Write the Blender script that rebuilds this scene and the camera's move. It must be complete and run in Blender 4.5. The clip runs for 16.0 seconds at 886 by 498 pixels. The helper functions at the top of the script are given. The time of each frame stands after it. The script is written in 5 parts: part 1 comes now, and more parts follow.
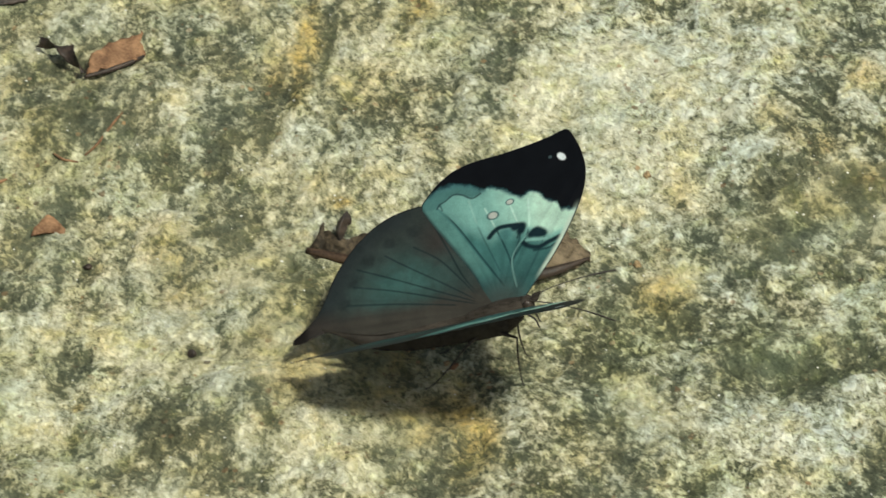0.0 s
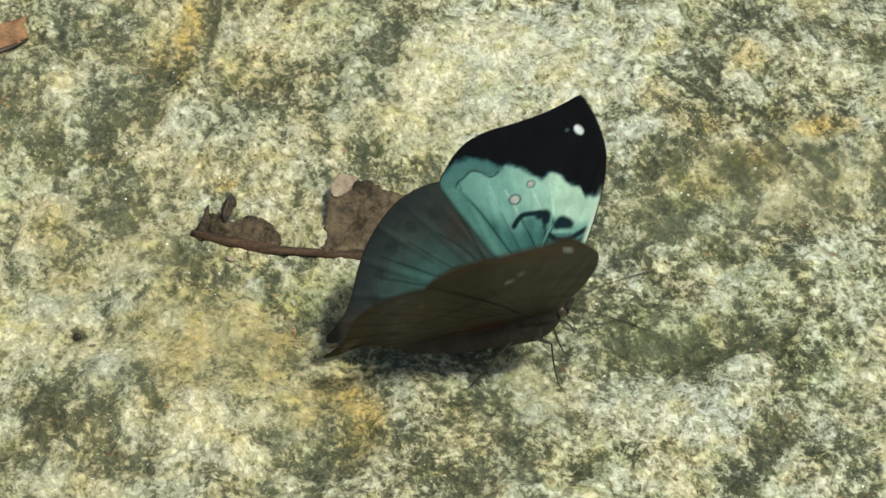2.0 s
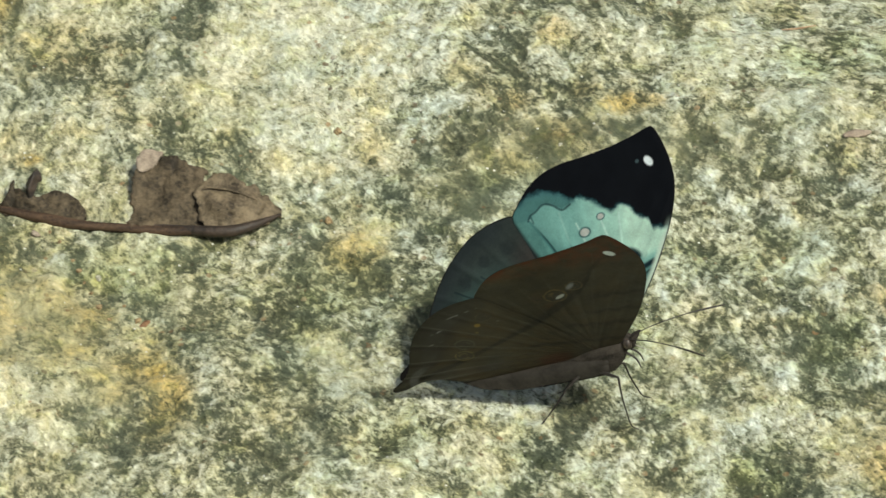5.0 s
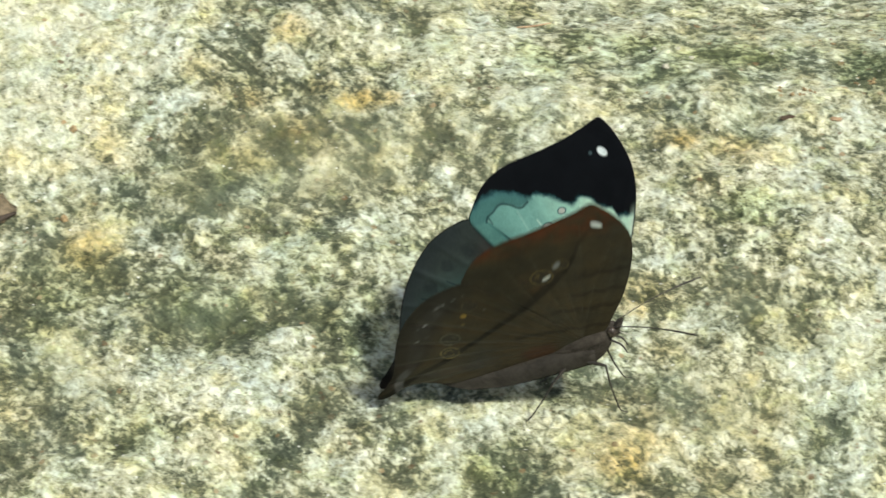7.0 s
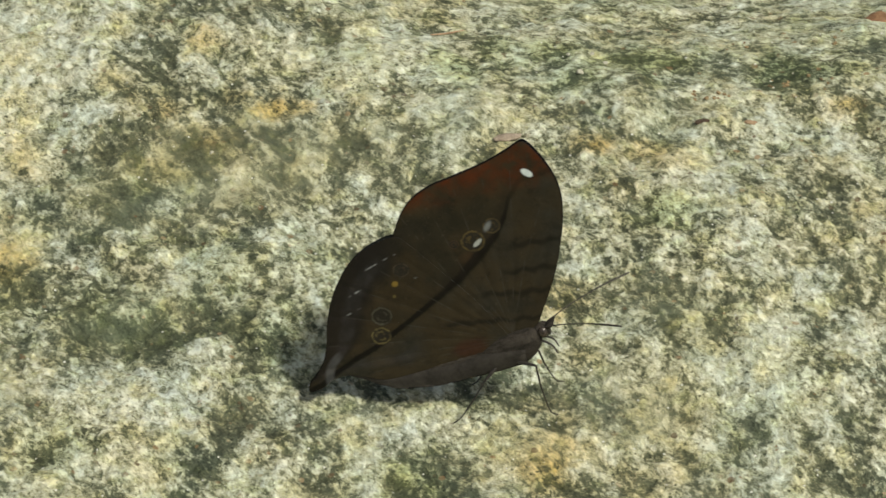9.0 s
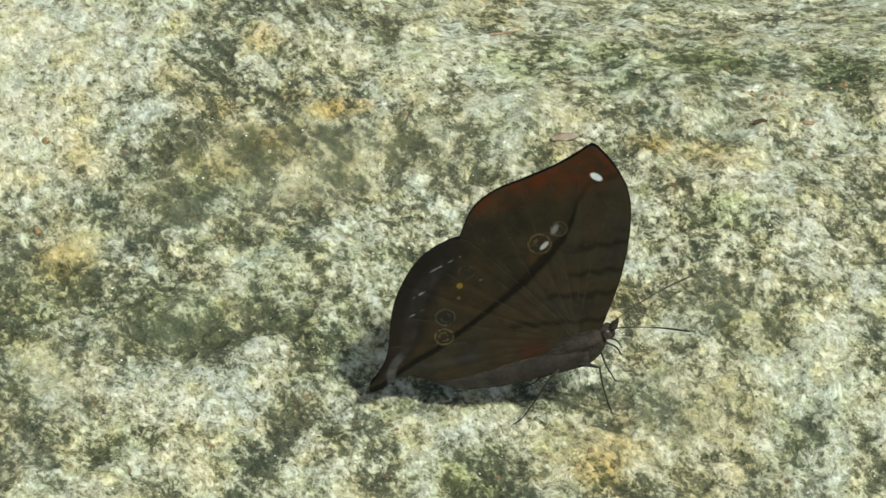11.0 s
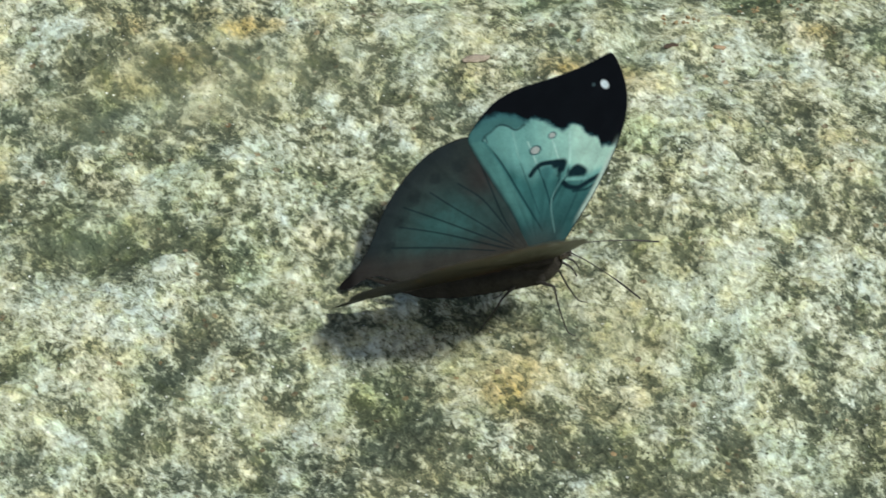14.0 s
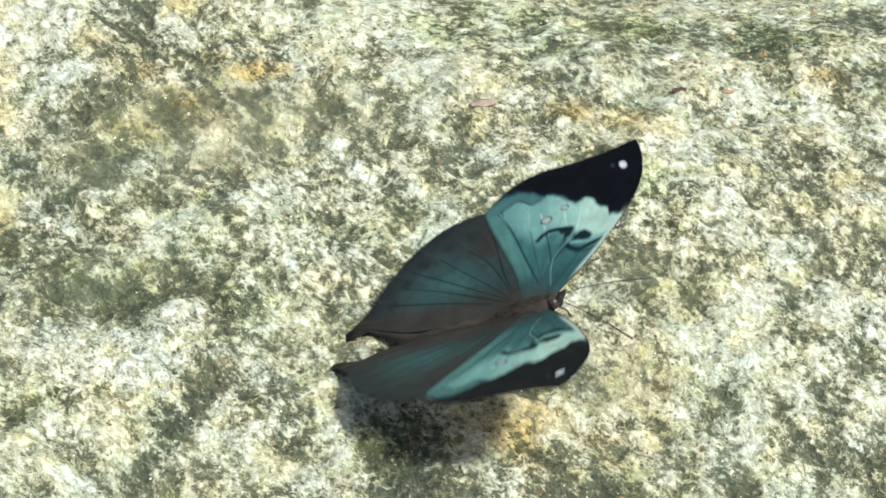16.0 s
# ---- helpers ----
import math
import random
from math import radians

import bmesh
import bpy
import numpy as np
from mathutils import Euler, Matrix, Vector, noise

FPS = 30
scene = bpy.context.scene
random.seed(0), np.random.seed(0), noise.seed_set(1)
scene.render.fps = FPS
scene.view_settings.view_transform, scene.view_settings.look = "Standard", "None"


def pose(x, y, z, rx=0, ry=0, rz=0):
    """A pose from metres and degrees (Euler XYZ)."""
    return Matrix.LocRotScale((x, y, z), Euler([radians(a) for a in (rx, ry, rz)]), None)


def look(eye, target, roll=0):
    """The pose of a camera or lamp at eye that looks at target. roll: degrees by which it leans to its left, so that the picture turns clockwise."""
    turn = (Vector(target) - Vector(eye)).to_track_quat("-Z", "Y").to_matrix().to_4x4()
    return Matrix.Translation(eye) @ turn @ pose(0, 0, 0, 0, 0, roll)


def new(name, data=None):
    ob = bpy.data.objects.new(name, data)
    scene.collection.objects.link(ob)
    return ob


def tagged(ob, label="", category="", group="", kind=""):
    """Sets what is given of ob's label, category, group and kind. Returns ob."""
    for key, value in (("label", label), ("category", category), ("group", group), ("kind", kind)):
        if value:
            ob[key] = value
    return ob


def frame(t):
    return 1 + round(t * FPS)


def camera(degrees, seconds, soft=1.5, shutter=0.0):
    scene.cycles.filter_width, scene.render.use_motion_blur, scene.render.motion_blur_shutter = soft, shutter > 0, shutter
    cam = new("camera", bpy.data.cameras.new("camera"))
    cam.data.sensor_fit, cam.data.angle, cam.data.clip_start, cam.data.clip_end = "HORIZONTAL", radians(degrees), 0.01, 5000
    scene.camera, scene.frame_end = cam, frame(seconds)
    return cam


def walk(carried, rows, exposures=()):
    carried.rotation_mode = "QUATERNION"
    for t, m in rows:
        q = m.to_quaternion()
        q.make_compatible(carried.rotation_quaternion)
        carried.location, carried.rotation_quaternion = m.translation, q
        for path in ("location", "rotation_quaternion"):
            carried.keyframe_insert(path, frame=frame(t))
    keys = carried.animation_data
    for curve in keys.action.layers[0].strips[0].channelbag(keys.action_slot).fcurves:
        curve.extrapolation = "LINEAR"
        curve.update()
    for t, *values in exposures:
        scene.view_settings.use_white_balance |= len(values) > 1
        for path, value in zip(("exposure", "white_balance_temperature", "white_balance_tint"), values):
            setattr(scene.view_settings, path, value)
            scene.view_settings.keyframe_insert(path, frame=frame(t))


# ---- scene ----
cam = camera(10.0, 16.0, soft=1.5, shutter=0.4)
EYE = (0.0, -0.766, 0.643)
# seconds, tilt, turn, roll of the hand-held camera, which pans from one standpoint
PATH = [
    (0, 50.795, 8.372, -5.015),
    (0.5, 50.472, 7.711, -4.646),
    (1, 50.319, 7.135, -4.209),
    (1.5, 50.280, 6.732, -3.988),
    (2, 50.485, 6.719, -4.229),
    (2.5, 50.349, 6.248, -3.928),
    (3, 50.358, 5.634, -3.489),
    (3.2, 50.403, 5.525, -3.420),
    (5.3, 49.932, 3.403, -2.243),
    (5.5, 49.853, 3.041, -2.163),
    (6, 49.925, 2.179, -1.655),
    (6.5, 50.007, 1.130, -0.677),
    (7, 49.989, -0.000, -0.000),
    (7.5, 49.998, -1.449, 0.683),
    (8, 50.003, -2.381, 0.986),
    (8.5, 50.006, -1.827, 0.036),
    (9, 50.078, -1.230, -0.001),
    (9.5, 50.143, -0.559, -0.237),
    (9.7, 50.126, -0.393, -0.268),
    (12, 49.999, -0.411, -0.400),
    (12.5, 49.881, -0.376, -0.296),
    (13, 49.757, -0.489, 0.030),
    (13.5, 49.487, -1.013, 0.501),
    (14, 49.184, -1.742, 1.216),
    (14.5, 49.032, -2.263, 1.614),
    (15, 49.401, -2.137, 1.467),
    (15.5, 49.525, -1.804, 1.261),
    (16, 49.684, -1.606, 1.081),
]


def held(tilt, turn, roll):
    return Matrix.Translation(EYE) @ Euler((radians(tilt), 0, radians(turn))).to_matrix().to_4x4() @ pose(0, 0, 0, 0, 0, roll)


# seconds, stops, kelvin, tint
EXPOSURES = [(0.0, -0.16, 6600, 4), (3.2, -0.07, 6600, 4), (5.0, -0.02, 6500, 4), (6.0, 0.06, 6300, 4), (6.5, 0.27, 6300, 4), (7.5, 0.17, 6500, 5), (8.0, -0.1, 6600, 5), (9.0, -0.24, 6700, 6), (9.5, -0.06, 6650, 5), (12.0, -0.1, 6200, 3), (12.5, -0.01, 6250, 2), (13.0, -0.36, 6150, 1), (13.5, -0.26, 6000, 1), (14.5, 0.06, 5850, 4), (15.0, 0.02, 5850, 4), (15.5, 0.28, 5900, 7), (16.0, 0.42, 6000, 10)]
walk(cam, [(t, held(a, b, c)) for t, a, b, c in PATH], EXPOSURES)

# world, sun
world = bpy.data.worlds.new("sky")
scene.world = world
world.use_nodes = True
wn = world.node_tree
SUN_AZ, SUN_EL = radians(131), radians(58)   # azimuth from +y towards +x
sky = wn.nodes.new("ShaderNodeTexSky")
sky.sky_type, sky.sun_disc = "NISHITA", False
sky.sun_elevation, sky.sun_rotation = SUN_EL, SUN_AZ
sky.dust_density, sky.ozone_density = 5.0, 0.4   # hazy forest light
wn.links.new(sky.outputs[0], wn.nodes["Background"].inputs[0])
wn.nodes["Background"].inputs[1].default_value = 0.075
sun_data = bpy.data.lights.new("sun", "SUN")
sun_data.energy, sun_data.angle, sun_data.color = 3.85, radians(6), (1.0, 0.965, 0.86)
sun = new("sun", sun_data)
sun.matrix_world = look(Vector((math.sin(SUN_AZ) * math.cos(SUN_EL), math.cos(SUN_AZ) * math.cos(SUN_EL), math.sin(SUN_EL))) * 5, (0, 0, 0))


# ---- materials ----
def material(name, rough=0.8, spec=0.3):
    m = bpy.data.materials.new(name)
    m.use_nodes = True
    b = m.node_tree.nodes["Principled BSDF"]
    b.inputs["Roughness"].default_value = rough
    b.inputs["Specular IOR Level"].default_value = spec
    return m, m.node_tree, b


def node(tree, kind, **values):
    n = tree.nodes.new("ShaderNode" + kind)
    for k, v in values.items():
        n.inputs[k.replace("_", " ")].default_value = v
    return n


def noise_node(tree, vec, scale, detail=4.0, rough=0.6):
    n = node(tree, "TexNoise", Scale=scale, Detail=detail, Roughness=rough)
    tree.links.new(vec, n.inputs["Vector"])
    return n.outputs["Fac"]


def sums(tree, op, a, b, c=None):
    n = tree.nodes.new("ShaderNodeMath")
    n.operation = op
    for i, v in enumerate((a, b, c)):
        if v is None:
            continue
        if isinstance(v, (int, float)):
            n.inputs[i].default_value = v
        else:
            tree.links.new(v, n.inputs[i])
    return n.outputs[0]


def mix(tree, fac, a, b, blend="MIX"):
    n = tree.nodes.new("ShaderNodeMix")
    n.data_type, n.blend_type = "RGBA", blend
    for socket, v in ((n.inputs[0], fac), (n.inputs[6], a), (n.inputs[7], b)):
        if isinstance(v, (int, float)):
            socket.default_value = v
        elif isinstance(v, tuple):
            socket.default_value = (*v, 1.0)
        else:
            tree.links.new(v, socket)
    return n.outputs[2]


def ramp(tree, fac, stops):
    n = tree.nodes.new("ShaderNodeValToRGB")
    el = n.color_ramp.elements
    while len(el) < len(stops):
        el.new(0.5)
    for e, (p, c) in zip(el, stops):
        e.position, e.color = p, (*c, 1.0)
    tree.links.new(fac, n.inputs[0])
    return n.outputs[0]


def bump(tree, bsdf, height, strength, distance):
    n = node(tree, "Bump", Strength=strength, Distance=distance)
    tree.links.new(height, n.inputs["Height"])
    tree.links.new(n.outputs[0], bsdf.inputs["Normal"])


def attribute(tree, name):
    n = tree.nodes.new("ShaderNodeAttribute")
    n.attribute_name = name
    return n


def far_share(t, co):
    """0 within half a metre of the middle, 1 from two metres on."""
    n = t.nodes.new("ShaderNodeVectorMath")
    n.operation = "LENGTH"
    t.links.new(co, n.inputs[0])
    return ramp(t, sums(t, "MULTIPLY", n.outputs["Value"], 0.25), [(0.12, (0, 0, 0)), (0.5, (1, 1, 1))])


def rock_material():
    m, t, b = material("lichen_rock", 0.9, 0.22)
    co = t.nodes.new("ShaderNodeTexCoord").outputs["Object"]
    stains = t.nodes.new("ShaderNodeSeparateColor")
    layer = attribute(t, "stains")
    t.links.new(layer.outputs["Color"], stains.inputs[0])
    crust, ochre, moss = stains.outputs
    coarse = layer.outputs["Alpha"]                      # 0 on worn smooth stone, 1 on crumbly crust

    def laid(turn, scale):
        n = node(t, "Mapping", Scale=scale, Rotation=(0, 0, radians(turn)))
        n.vector_type = "TEXTURE"
        t.links.new(co, n.inputs[0])
        warp = t.nodes.new("ShaderNodeVectorMath")
        warp.operation = "MULTIPLY_ADD"
        swirl = node(t, "TexNoise", Scale=420.0, Detail=3.0)
        t.links.new(n.outputs[0], swirl.inputs["Vector"])
        t.links.new(swirl.outputs["Color"], warp.inputs[0])
        warp.inputs[1].default_value = (0.0011, 0.0011, 0.0011)
        t.links.new(n.outputs[0], warp.inputs[2])
        return warp.outputs[0]

    slant, flat = laid(22, (1.0, 1.5, 1.0)), laid(-3, (1.7, 1.0, 1.0))
    far = attribute(t, "bedding").outputs["Fac"]

    def beds(scale, detail, rough):
        """Noise along the slanted grain, turning level on the far side."""
        a, b = noise_node(t, slant, scale, detail, rough), noise_node(t, flat, scale, detail, rough)
        return sums(t, "MULTIPLY_ADD", sums(t, "SUBTRACT", b, a), far, a)

    fine = beds(620, 6, 0.72)
    grain = noise_node(t, co, 2100, 3, 0.65)
    tone = noise_node(t, co, 75, 5, 0.6)
    crisp = ramp(t, fine, [(0.475, (0, 0, 0)), (0.525, (1, 1, 1))])
    pits = ramp(t, noise_node(t, slant, 1150, 3, 0.6), [(0.60, (0, 0, 0)), (0.635, (1, 1, 1))])
    chips = ramp(t, noise_node(t, slant, 1150, 2, 0.5), [(0.60, (0, 0, 0)), (0.65, (1, 1, 1))])
    jag = t.nodes.new("ShaderNodeVectorMath")
    jag.operation = "MULTIPLY_ADD"
    ragged = node(t, "TexNoise", Scale=2600.0, Detail=2.0)
    t.links.new(co, ragged.inputs["Vector"])
    t.links.new(ragged.outputs["Color"], jag.inputs[0])
    jag.inputs[1].default_value = (0.0005, 0.0005, 0.0005)
    t.links.new(slant, jag.inputs[2])
    cells, shards = node(t, "TexVoronoi", Scale=800.0), node(t, "TexVoronoi", Scale=1750.0)
    lump, splinter = t.nodes.new("ShaderNodeSeparateColor"), t.nodes.new("ShaderNodeSeparateColor")
    for chip, tint in ((cells, lump), (shards, splinter)):
        t.links.new(jag.outputs[0], chip.inputs["Vector"])
        t.links.new(chip.outputs["Color"], tint.inputs[0])
    d = sums(t, "MULTIPLY", sums(t, "SUBTRACT", fine, 0.5), 0.62)
    d = sums(t, "MULTIPLY_ADD", sums(t, "SUBTRACT", crisp, 0.5), 0.14, d)
    flakes = ramp(t, beds(300, 4, 0.7), [(0.45, (0, 0, 0)), (0.50, (0.75, 0.75, 0.75)), (0.62, (1, 1, 1))])
    d = sums(t, "MULTIPLY_ADD", sums(t, "SUBTRACT", flakes, 0.6), 0.15, d)
    d = sums(t, "MULTIPLY_ADD", sums(t, "SUBTRACT", lump.outputs[0], 0.5), 0.26, d)
    d = sums(t, "MULTIPLY_ADD", sums(t, "SUBTRACT", splinter.outputs[0], 0.5), 0.22, d)
    d = sums(t, "MULTIPLY_ADD", pits, -0.22, d)
    d = sums(t, "MULTIPLY_ADD", chips, 0.16, d)
    d = sums(t, "MULTIPLY_ADD", sums(t, "SUBTRACT", grain, 0.5), 0.45, d)
    holes = node(t, "TexVoronoi", Scale=850.0)
    t.links.new(co, holes.inputs["Vector"])
    which = t.nodes.new("ShaderNodeSeparateColor")
    t.links.new(holes.outputs["Color"], which.inputs[0])
    pinhole = sums(t, "MULTIPLY", sums(t, "GREATER_THAN", which.outputs[0], 0.84), sums(t, "LESS_THAN", holes.outputs["Distance"], sums(t, "MULTIPLY_ADD", which.outputs[1], 0.25, 0.10)))
    d = sums(t, "MULTIPLY_ADD", pinhole, -0.28, d)
    f = sums(t, "MULTIPLY_ADD", d, sums(t, "MULTIPLY_ADD", coarse, 0.95, 0.12), crust)
    broad = noise_node(t, co, 2.2, 6, 0.65)
    f = sums(t, "ADD", f, sums(t, "MULTIPLY", sums(t, "SUBTRACT", broad, 0.5), sums(t, "MULTIPLY", 0.8, far_share(t, co))))
    # bare grey-green stone below, cream crust above, with a steep step between them
    base = ramp(t, f, [(0.05, (0.062, 0.070, 0.044)), (0.30, (0.118, 0.129, 0.079)), (0.46, (0.192, 0.199, 0.121)),
                       (0.55, (0.375, 0.375, 0.235)), (0.72, (0.60, 0.60, 0.422)), (0.96, (0.86, 0.87, 0.69))])
    light = ramp(t, f, [(0.35, (0, 0, 0)), (0.75, (1, 1, 1))])
    cool = mix(t, sums(t, "MULTIPLY", ramp(t, tone, [(0.42, (0, 0, 0)), (0.60, (1, 1, 1))]), 0.65), base, (0.82, 0.93, 1.10), "MULTIPLY")
    warm = noise_node(t, co, 125, 5, 0.65)
    cool = mix(t, sums(t, "MULTIPLY", ramp(t, warm, [(0.50, (0, 0, 0)), (0.64, (1, 1, 1))]), sums(t, "MULTIPLY_ADD", light, 0.45, 0.2)), cool, (1.0, 0.91, 0.64), "MULTIPLY")
    lime = noise_node(t, co, 190, 5, 0.65)
    cool = mix(t, sums(t, "MULTIPLY", ramp(t, lime, [(0.52, (0, 0, 0)), (0.66, (1, 1, 1))]), 0.45), cool, (0.95, 1.0, 0.68), "MULTIPLY")
    o = sums(t, "MULTIPLY", sums(t, "MULTIPLY", ochre, sums(t, "MULTIPLY_ADD", light, 0.4, 0.6)), sums(t, "ADD", fine, 0.5))
    col = mix(t, o, cool, (1.0, 0.77, 0.42), "MULTIPLY")
    g = sums(t, "MULTIPLY", moss, sums(t, "ADD", fine, 0.35))
    col = mix(t, g, col, (0.64, 0.80, 0.44), "MULTIPLY")
    # crumbs of bark and soil caught in the crust
    vor = node(t, "TexVoronoi", Scale=520.0)
    t.links.new(co, vor.inputs["Vector"])
    pick = t.nodes.new("ShaderNodeSeparateColor")
    t.links.new(vor.outputs["Color"], pick.inputs[0])
    soil = ramp(t, noise_node(t, co, 110, 3, 0.6), [(0.48, (0, 0, 0)), (0.62, (1, 1, 1))])
    near = sums(t, "LESS_THAN", vor.outputs["Distance"], sums(t, "MULTIPLY_ADD", pick.outputs[1], 0.30, 0.10))
    crumb = sums(t, "MULTIPLY", sums(t, "MULTIPLY", sums(t, "GREATER_THAN", pick.outputs[0], 0.70), near), soil)
    tint = ramp(t, pick.outputs[2], [(0.0, (0.07, 0.05, 0.03)), (0.45, (0.20, 0.12, 0.06)), (0.75, (0.42, 0.27, 0.13)), (1.0, (0.5, 0.44, 0.3))])
    col = mix(t, sums(t, "MULTIPLY", crumb, 0.75), col, tint)
    # mica flecks: smoother, with their glint painted in as white
    vor2 = node(t, "TexVoronoi", Scale=700.0)
    t.links.new(co, vor2.inputs["Vector"])
    pick2 = t.nodes.new("ShaderNodeSeparateColor")
    t.links.new(vor2.outputs["Color"], pick2.inputs[0])
    fleck = sums(t, "MULTIPLY", sums(t, "GREATER_THAN", pick2.outputs[0], 0.885), sums(t, "LESS_THAN", vor2.outputs["Distance"], sums(t, "MULTIPLY_ADD", pick2.outputs[1], 0.14, 0.06)))
    col = mix(t, fleck, col, (0.80, 0.80, 0.72))
    t.links.new(col, b.inputs["Base Color"])
    t.links.new(sums(t, "MULTIPLY_ADD", fleck, -0.5, 0.9), b.inputs["Roughness"])
    high = sums(t, "MULTIPLY_ADD", sums(t, "ADD", lump.outputs[0], splinter.outputs[0]), 0.22, sums(t, "MULTIPLY_ADD", pits, -0.3, sums(t, "MULTIPLY_ADD", flakes, 0.5, sums(t, "MULTIPLY_ADD", crisp, 0.35, fine))))
    high = sums(t, "MULTIPLY", sums(t, "MULTIPLY_ADD", pinhole, -0.4, sums(t, "MULTIPLY_ADD", grain, 0.7, high)), sums(t, "MULTIPLY_ADD", coarse, 0.7, 0.3))
    bump(t, b, sums(t, "MULTIPLY_ADD", crumb, 0.4, high), 0.8, 0.0008)
    return m


def wing_material(name, rough, spec, relief, shimmer=0.0):
    """Dusty wing scales; shimmer is the share of structural colour, which lies in the gloss and not in the pigment."""
    m, t, b = material(name, rough, spec)
    co = t.nodes.new("ShaderNodeTexCoord").outputs["Object"]
    col = attribute(t, "scales").outputs["Color"]
    dust = noise_node(t, co, 2600, 2, 0.7)
    blot = noise_node(t, co, 230, 4, 0.6)
    shade = sums(t, "MULTIPLY_ADD", dust, 0.35, sums(t, "MULTIPLY_ADD", blot, 0.9, 0.35))
    grey = t.nodes.new("ShaderNodeCombineColor")
    for i in range(3):
        t.links.new(shade, grey.inputs[i])
    col = mix(t, 1.0, col, grey.outputs[0], "MULTIPLY")
    high = sums(t, "MULTIPLY_ADD", dust, 0.3, blot)
    bump(t, b, high, relief, 0.0002)
    if not shimmer:
        t.links.new(col, b.inputs["Base Color"])
        return m
    bright = t.nodes.new("ShaderNodeRGBToBW")
    t.links.new(col, bright.inputs[0])
    plain = mix(t, 1.0, bright.outputs[0], (1.10, 1.0, 0.90), "MULTIPLY")
    t.links.new(mix(t, 0.12, col, plain), b.inputs["Base Color"])
    gloss = node(t, "BsdfPrincipled", Metallic=1.0, Roughness=0.52)
    t.links.new(mix(t, 1.0, col, (1.15, 1.37, 1.24), "MULTIPLY"), gloss.inputs["Base Color"])
    bump(t, gloss, high, relief, 0.0002)
    both = node(t, "MixShader", Fac=shimmer)
    t.links.new(b.outputs[0], both.inputs[1])
    t.links.new(gloss.outputs[0], both.inputs[2])
    t.links.new(both.outputs[0], t.nodes["Material Output"].inputs["Surface"])
    return m


def mottled(name, dark, light, scale, rough=0.8, spec=0.25, relief=0.0004, stretch=(1, 1, 1)):
    m, t, b = material(name, rough, spec)
    co = t.nodes.new("ShaderNodeTexCoord").outputs["Object"]
    mp = node(t, "Mapping", Scale=stretch)
    t.links.new(co, mp.inputs[0])
    big = noise_node(t, mp.outputs[0], scale, 5, 0.6)
    small = noise_node(t, co, scale * 6, 3, 0.6)
    f = sums(t, "MULTIPLY_ADD", sums(t, "SUBTRACT", small, 0.5), 0.5, big)
    t.links.new(ramp(t, f, [(0.32, dark), (0.68, light)]), b.inputs["Base Color"])
    bump(t, b, f, 0.7, relief)
    return m


ROCK = rock_material()
DORSAL = wing_material("wing_upper_scales", 0.5, 0.1, 0.3, 0.36)
VENTRAL = wing_material("wing_under_scales", 0.40, 0.15, 0.35)
FUR = mottled("body_fur", (0.017, 0.015, 0.012), (0.064, 0.055, 0.045), 700, 0.9, 0.15, 0.0005, (0.35, 1, 1))
CHITIN = mottled("dark_chitin", (0.012, 0.011, 0.010), (0.05, 0.042, 0.035), 1500, 0.45, 0.4, 0.0001)
EYE_GLOSS = mottled("eye_gloss", (0.02, 0.016, 0.013), (0.06, 0.045, 0.035), 2500, 0.25, 0.5, 0.00005)
PALE_HAIR = mottled("pale_hair", (0.4, 0.38, 0.33), (0.6, 0.58, 0.5), 2000, 0.6)
PALE_LEAF = mottled("pale_dead_leaf", (0.042, 0.032, 0.020), (0.215, 0.168, 0.105), 260, 0.7, 0.3, 0.0006)
DEAD_LEAF = mottled("dead_leaf", (0.021, 0.0165, 0.0100), (0.145, 0.111, 0.068), 240, 0.75, 0.3, 0.0006)
DARK_LEAF = mottled("dark_dead_leaf", (0.012, 0.010, 0.008), (0.06, 0.042, 0.03), 260, 0.55, 0.4, 0.0004)
TAN_LEAF = mottled("tan_dead_leaf", (0.12, 0.062, 0.032), (0.33, 0.19, 0.10), 330, 0.75, 0.3, 0.0004)
STALK = mottled("leaf_stalk", (0.022, 0.014, 0.009), (0.100, 0.062, 0.037), 260, 0.7, 0.3, 0.0003, (0.3, 2, 2))
PINK_FLAKE = mottled("pinkish_flake", (0.22, 0.175, 0.135), (0.40, 0.335, 0.26), 420, 0.85, 0.2, 0.0003)
STRAW = mottled("dry_straw", (0.3, 0.2, 0.12), (0.55, 0.4, 0.25), 700, 0.7)
CRUMB = mottled("brown_crumb", (0.13, 0.085, 0.045), (0.52, 0.39, 0.21), 1300, 0.85, 0.2, 0.0006)
GRIT = mottled("pale_grit", (0.3, 0.29, 0.22), (0.66, 0.64, 0.52), 900, 0.7)


